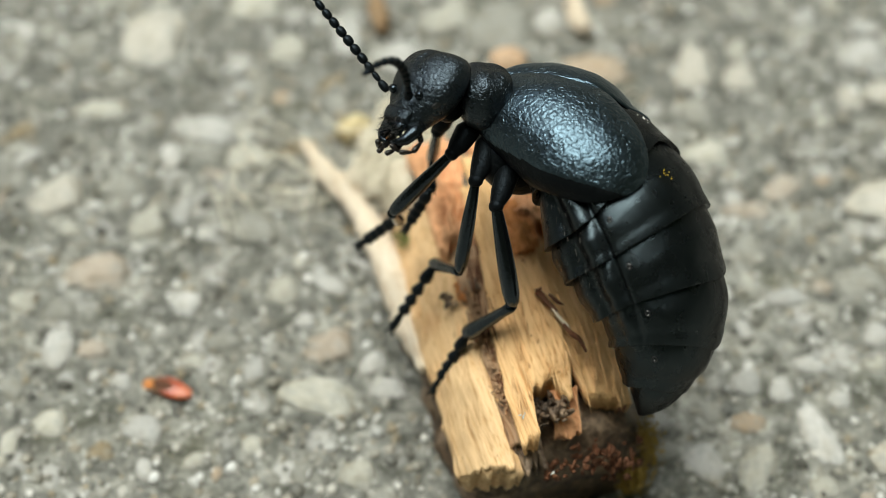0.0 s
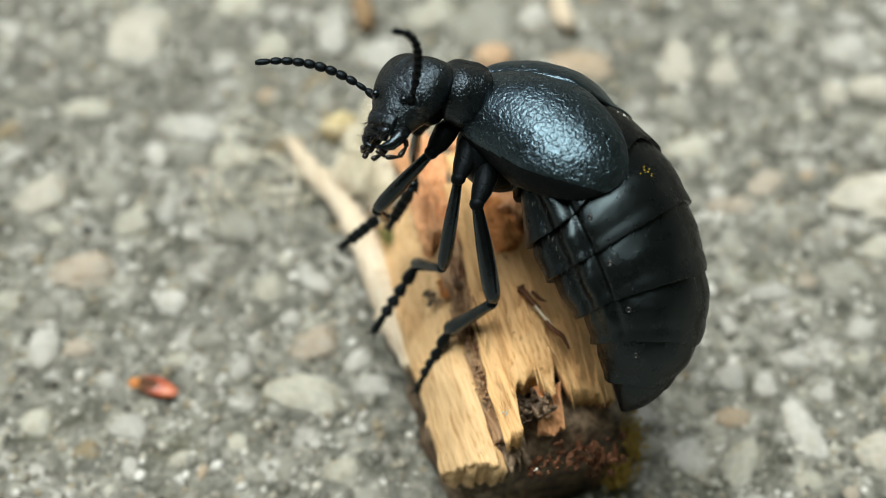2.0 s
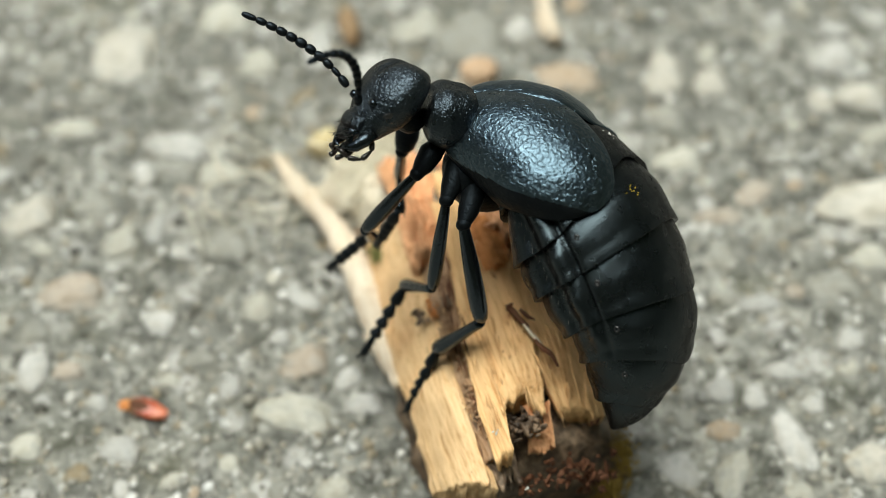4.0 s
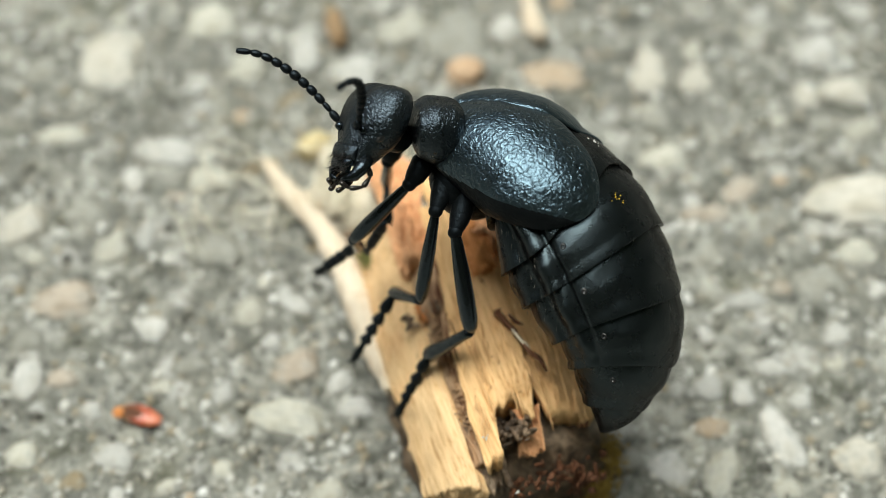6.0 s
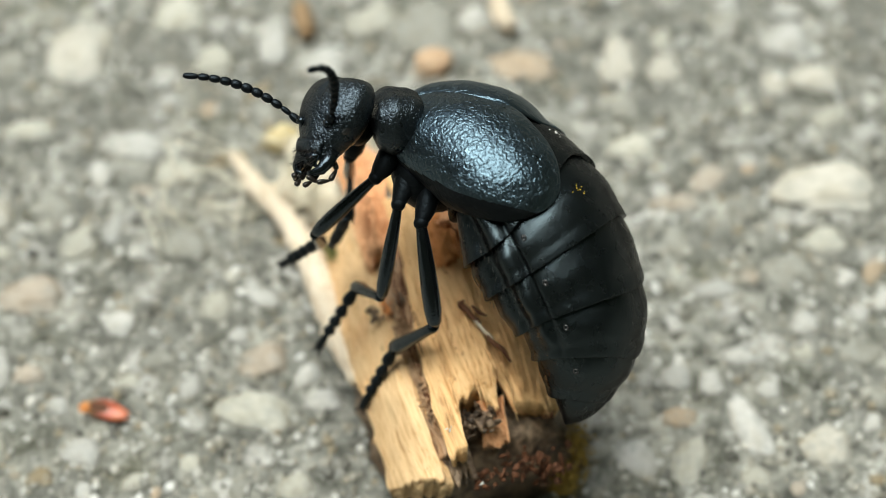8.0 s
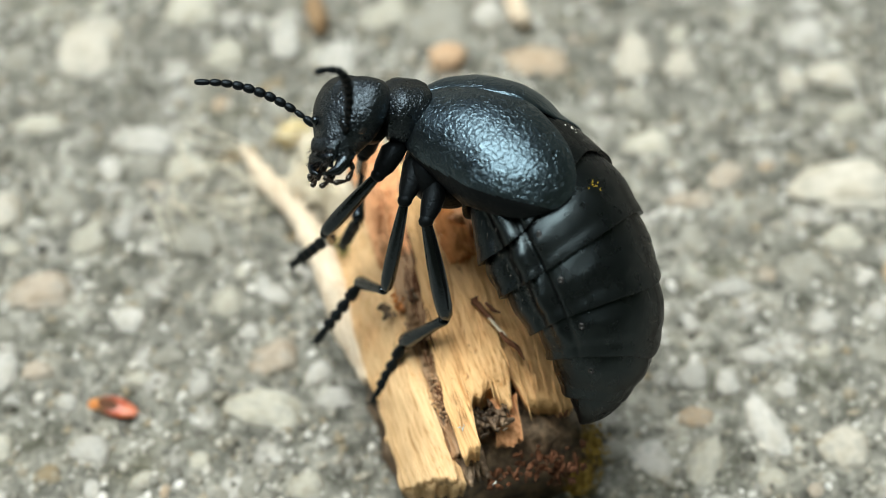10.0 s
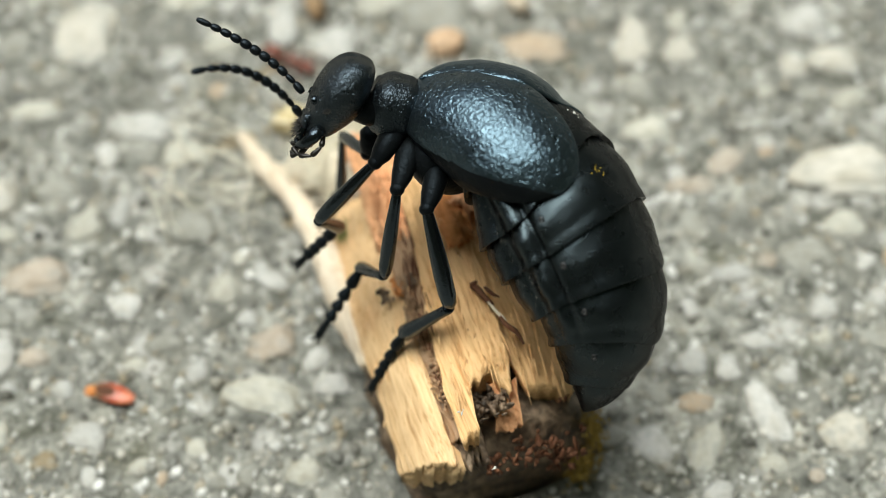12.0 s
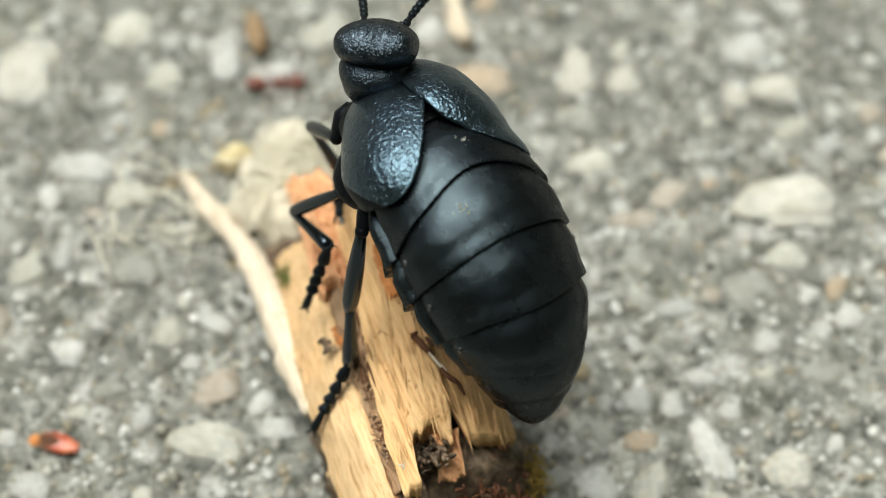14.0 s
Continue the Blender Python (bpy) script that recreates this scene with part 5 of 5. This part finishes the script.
def foot_mesh(length, thick):
    pieces, x = [], 0.0
    cuts = (0.27, 0.17, 0.15, 0.14, 0.27)
    for k, c in enumerate(cuts):
        d = c * length
        last = k == 4
        pieces.append(limb([(x + d * u, 0, 0) for u in (0.0, 0.15, 0.6, 0.88, 1.0)], [thick * r for r in ((0.40, 0.55, 1.0, 1.05, 0.6) if not last else (0.4, 0.55, 0.7, 0.75, 0.5))], 10))
        if not last:
            pieces += [limb([(x + d * 0.9, 0.5 * thick * s, -0.5 * thick), (x + d * 1.12, 0.8 * thick * s, -1.0 * thick)], [0.08, 0.03], 5) for s in (1, -1)]
        x += d
    for s in (1, -1):
        pieces.append(limb([(x - 0.05, 0.05 * s, 0), (x + 0.25, 0.22 * s, 0.02), (x + 0.48, 0.34 * s, -0.12), (x + 0.58, 0.36 * s, -0.32)], [0.09, 0.08, 0.06, 0.02], 7))
    v, f = join(*pieces)
    return mesh_of(v, f)


def make_leg(hip, lengths, thick, rise):
    """hip: in the body's space."""
    h = Vector(hip)
    root = h + Vector(rise)
    pts = [root, root.lerp(h, 0.35) + Vector((0.1, 0.1, 0)), root.lerp(h, 0.75), h, h + (h - root) * 0.10]
    knob = ball(h, (0.46, 0.44, 0.50), 14, 9)
    v, f = join(limb(pts, [0.60, 0.85, 0.70, 0.44, 0.28], 18, 0.9), knob)
    leg = part("leg", mesh_of(v, f), FLANK, beetle, "jointed black leg with a beaded foot")
    return (leg, h, part("thigh", thigh_mesh(lengths[0], thick), LIMB, leg), part("shin", shin_mesh(lengths[1], thick * 0.88), LIMB, leg),
            part("foot", foot_mesh(lengths[2], 0.42), BEAD, leg))


ANTENNAE = [(make_antenna(), ANTENNA_R), (make_antenna(), ANTENNA_L)]
LEGS = [
    (make_leg((9.3, 4.6, -5.5), (6.4, 5.2, 5.6), 0.56, (1.2, -1.3, 1.7)), LEG_LF),
    (make_leg((7.1, 4.6, -4.9), (7.0, 5.4, 6.3), 0.54, (2.5, -2.2, 1.4)), LEG_LM),
    (make_leg((5.3, 4.6, -4.4), (7.2, 5.6, 6.0), 0.66, (2.5, -2.2, 1.4)), LEG_LH),
    (make_leg((10.4, -0.8, -7.6), (6.4, 5.2, 5.6), 0.48, (1.2, 0.3, 1.7)), LEG_RF),
]


# ---- a small red ant crossing the concrete behind ----
def make_ant():
    ant = tagged(new("red_ant"), "small red-brown ant walking on concrete", "ant")
    m = material("red_brown_chitin", (0.17, 0.05, 0.03), 0.35)[0]
    for name, c, s in (("head", (1.75, 0, 0.75), (0.62, 0.55, 0.42)), ("thorax", (0.35, 0, 0.8), (0.85, 0.36, 0.38)), ("waist", (-0.75, 0, 0.7), (0.28, 0.16, 0.22)), ("abdomen", (-1.75, 0, 0.8), (0.95, 0.62, 0.55))):
        v, f = ball(c, s, 14, 10)
        part(name, mesh_of(v, f), m, ant)
    for s in (1, -1):
        for k, x in enumerate((0.9, 0.4, -0.1)):
            d = (0.9, 0.1, -0.9)[k]
            v, f = limb([(x, 0.25 * s, 0.65), (x + d * 0.5, 0.95 * s, 1.05), (x + d * 0.9, 1.4 * s, 0.45), (x + d * 1.3, 1.8 * s, 0.02)], [0.10, 0.09, 0.07, 0.04], 6)
            part("leg", mesh_of(v, f), m, ant)
        v, f = limb([(2.1, 0.2 * s, 1.0), (2.6, 0.6 * s, 1.3), (3.2, 0.8 * s, 0.7)], [0.05, 0.05, 0.04], 6)
        part("antenna", mesh_of(v, f), m, ant)
    return ant


ant = make_ant()

# ---- pebbles, last ----
lay_stones("cream", [(-27.2, 0.5, 2.8, 3.3, 0), (-19.8, 7.3, 4.0, 2.8, -5), (-32.9, 12.0, 4.4, 2.1, 0), (-12.1, -15.1, 5.6, 3.2, -14), (-21.9, -12.3, 1.8, 1.3, 0), (-16.7, -19.2, 1.6, 1.4, 0), (-8.6, -21.3, 2.6, 2.3, 0), (-4.0, 24.2, 4.3, 3.7, 0), (-17.6, 19.5, 3.1, 3.4, 0), (-21.3, 24.9, 4.7, 4.2, 20), (33.0, 0.2, 3.3, 2.5, 0), (20.3, -19.3, 2.2, 4.5, -22), (24.9, -20.7, 2.2, 1.6, 0), (18.4, 9.8, 4.0, 2.5, 0), (21.6, 21.9, 1.7, 2.1, 0)])
lay_stones("cream", [(-14.8, -2.9, 1.2, 2.5, -30), (-31.7, -18.2, 2.5, 2.3, 0)])
lay_stones("white", [(-21.4, 14.9, 1.8, 2.1, 0), (-23.6, 10.3, 5.0, 2.7, -8), (-24.6, 2.0, 1.4, 3.1, -10), (-23.0, -7.2, 2.7, 2.2, -30), (-17.2, -12.9, 1.6, 2.1, 0), (-24.7, -18.4, 3.0, 2.4, -20), (-27.1, -14.4, 1.8, 1.5, 0), (-7.0, -14.2, 2.7, 1.9, 0), (-8.1, 19.2, 3.9, 3.8, 0), (-12.7, 21.5, 2.6, 4.1, 0), (5.1, 24.4, 2.6, 2.8, 0), (23.6, -4.4, 3.5, 1.6, -4), (30.3, -7.7, 2.1, 2.2, 0)])
lay_stones("white", [(24.9, -16.5, 2.5, 5.7, 22), (22.4, -12.9, 1.8, 2.1, 0), (19.9, -12.2, 2.2, 2.3, 0), (24.9, -10.5, 2.7, 1.4, 0), (32.9, 21.5, 4.2, 3.4, 0), (27.9, 25.9, 2.2, 2.3, 0), (-25.7, 5.1, 1.9, 1.3, 0), (-3.6, -16.5, 1.3, 1.1, 0), (-13.8, -8.4, 1.6, 1.4, 0), (26.7, -13.4, 1.7, 1.5, 0)])
lay_stones("pale", [(-29.7, 20.7, 5.5, 6.9, -10), (34.4, 5.4, 8.4, 4.9, -5), (-34.9, 2.6, 3.9, 4.1, 0), (17.7, 19.2, 3.0, 5.7, 0), (34.5, 17.2, 4.3, 2.7, 0), (21.6, 18.3, 2.9, 3.0, 0), (30.5, -18.2, 3.4, 3.4, 0), (31.0, 16.7, 2.1, 2.7, 0)])
lay_stones("pink", [(-30.2, -4.5, 5.0, 3.3, 5), (-11.7, -10.7, 3.4, 3.1, 0), (-29.6, -11.7, 2.2, 1.6, 0), (21.2, 4.0, 3.8, 1.6, 0)])
lay_stones("grey", [(-18.7, 0.1, 3.8, 3.2, 0), (0.8, 23.3, 5.7, 6.2, 0), (29.6, -2.7, 4.2, 2.6, 0), (-35.5, 19.2, 3.5, 3.3, 0), (-19.8, -10.5, 2.9, 1.8, 0), (-32.7, -8.4, 2.6, 2.2, 0), (17.8, 14.1, 2.4, 2.2, 0)])
lay_stones("brown", [(-27.6, -20.3, 1.9, 1.7, 0)])
lay_stones("rust", [(19.8, -15.6, 2.6, 1.7, 0), (9.2, 18.9, 5.6, 3.2, -5), (1.5, 18.7, 3.1, 3.4, 0), (27.6, 7.4, 1.4, 1.1, 0)])
lay_stones("rust", [(10.1, 27.4, 2.0, 2.0, 0)])


def scatter_stones():
    """Smaller pebbles between the large ones; the nearest are single stones, the rest grit in one piece."""
    rng = random.Random(5)
    placed = list(LAID)
    kinds = ["white"] * 9 + ["cream"] * 4 + ["grey"] * 6 + ["pink"] * 2 + ["rust"] + ["brown"] * 2
    count = tries = 0
    while count < 190 and tries < 20000:
        tries += 1
        x, y = rng.uniform(-42, 44), rng.uniform(-27, 36)
        r = rng.choice((0.55, 0.7, 0.9, 1.2, 1.6))
        if any((x - a) ** 2 + (y - b) ** 2 < (r + c) ** 2 for a, b, c in placed):
            continue
        placed.append((x, y, r))
        stone_at(rng.choice(kinds), x, y, 2 * r * rng.uniform(0.8, 1.3), 2 * r * rng.uniform(0.6, 1.0), rng.uniform(0, 180), rng.randrange(1000), 2, rng.uniform(0.28, 0.48))
        count += 1
    base = bmesh.new()
    bmesh.ops.create_icosphere(base, subdivisions=1, radius=1.0)
    bv = np.array([tuple(v.co) for v in base.verts])
    bf = np.array([[v.index for v in f.verts] for f in base.faces])
    base.free()
    gen = np.random.default_rng(9)
    n = 24000
    xy = gen.uniform((-46, -31), (48, 44), (n, 2))
    size = gen.choice((0.12, 0.15, 0.19, 0.24, 0.32, 0.45, 0.6), n, p=(0.2, 0.22, 0.2, 0.16, 0.12, 0.07, 0.03))
    low = np.array([ground_height(x, y) for x, y in xy]) - size * gen.uniform(-0.2, 0.35, n)
    turn = gen.normal(size=(n, 3, 3))
    turn = np.linalg.qr(turn)[0]
    q = np.einsum("nij,vj->nvi", turn, bv) * gen.uniform(0.65, 1.25, (n, len(bv), 1)) * size[:, None, None]
    q[:, :, 2] *= 0.6
    q += np.concatenate([xy, low[:, None]], 1)[:, None, :]
    verts = (q.reshape(-1, 3) * MM).tolist()
    faces = (bf[None] + (np.arange(n) * len(bv))[:, None, None]).reshape(-1, 3).tolist()
    me = bpy.data.meshes.new("grit")
    me.from_pydata(verts, [], faces)
    for p in me.polygons:
        p.use_smooth = True
    tagged(part("grit", me, GRIT, ground, "mixed grey and white grit in the concrete"), kind="stuff")


scatter_stones()


# ---- what moves ----
def body_pose(t):
    for (a, o, f, z), (b, o2, f2, z2) in zip(BODY, BODY[1:]):
        if t <= b:
            w = (t - a) / (b - a)
            return frame_at(Vector(o).lerp(Vector(o2), w), Vector(f).lerp(Vector(f2), w), Vector(z).lerp(Vector(z2), w))
    return frame_at(*BODY[-1][1:])


def turning(rows):
    """Rows of time, place, ahead and up in the world, as rows in the body's space."""
    return [(t, body_pose(t).inverted() @ frame_at(c, f, u)) for t, c, f, u in rows]


def bead_poses(base, middle, tip):
    """Eleven joints of fixed length along the bow from base over middle to tip."""
    a, m, e = Vector(base), Vector(middle), Vector(tip)
    k = m * 2 - (a + e) / 2
    curve = [a * (1 - w) ** 2 + k * 2 * w * (1 - w) + e * w * w for w in (n / 60 for n in range(91))]
    out, p, i = [], a, 0
    for n in range(11):
        d = 0.85 if n == 0 else JOINT
        while i < len(curve) - 1 and (curve[i] - p).length < d:
            i += 1
        way = (curve[i] - p).normalized()
        out.append(frame_at(p, way, (0.01, -0.57, 0.82)))
        p = p + way * d * 0.97
    return out


def motions():
    walk(beetle, [(t, frame_at(o, f, z)) for t, o, f, z in BODY])
    walk(head, turning(HEAD))
    walk(prothorax, turning(PROTHORAX))
    for case, rows in zip(WING_CASES, CASES):
        walk(case, [(t, pose(4.5 * MM, 0, 3 * MM) @ pose(x * MM, 0, z * MM, *turn) @ pose(-4.5 * MM, 0, -3 * MM)) for t, x, z, turn in rows])
    for (base, beads), rows in ANTENNAE:
        poses = [(t, body_pose(t), bead_poses(b, m, e)) for t, b, m, e in rows]
        walk(base, [(t, body.inverted() @ p[0]) for t, body, p in poses])
        for n, bead in enumerate(beads):
            walk(bead, [(t, p[0].inverted() @ p[n + 1]) for t, body, p in poses])
    for (leg, h, thigh, shin, foot), rows in LEGS:
        if rows[-1][0] < 14:
            rows = rows + [(14.0, *rows[-1][1:])]
        bases = []
        for row in rows:
            d = body_pose(row[0]).inverted() @ V3(row[1]) - V3(h)
            bases.append(pose(*d))
        walk(leg, [(row[0], m) for row, m in zip(rows, bases)])
        for piece, i in ((thigh, 1), (shin, 2), (foot, 3)):
            keys = []
            for row, m in zip(rows, bases):
                t, a, b = row[0], Vector(row[i]), Vector(row[i + 1])
                keys.append((t, m.inverted() @ body_pose(t).inverted() @ frame_at(a, b - a, (0.01, -0.57, 0.82))))
            walk(piece, keys)
    walk(ant, [(t, frame_at((x, y, 0.15), (dx, dy, 0), (0, 0, 1))) for t, x, y, dx, dy in (
        (0, -38, 46, 0.6, -0.8), (8.5, -30, 40, 0.7, -0.7), (10.3, -20, 29, 0.5, -0.85), (11.0, -16.2, 23.0, 0.5, -0.85), (11.5, -12.9, 17.6, 0.6, -0.8), (12.0, -11.8, 16.8, 0.85, -0.5),
        (12.5, -11.1, 17.1, 1, 0.1), (13.0, -10.0, 17.4, 1, 0.15), (13.5, -8.6, 18.0, 1, 0.1), (14.0, -8.2, 18.2, 1, 0.05))])


motions()
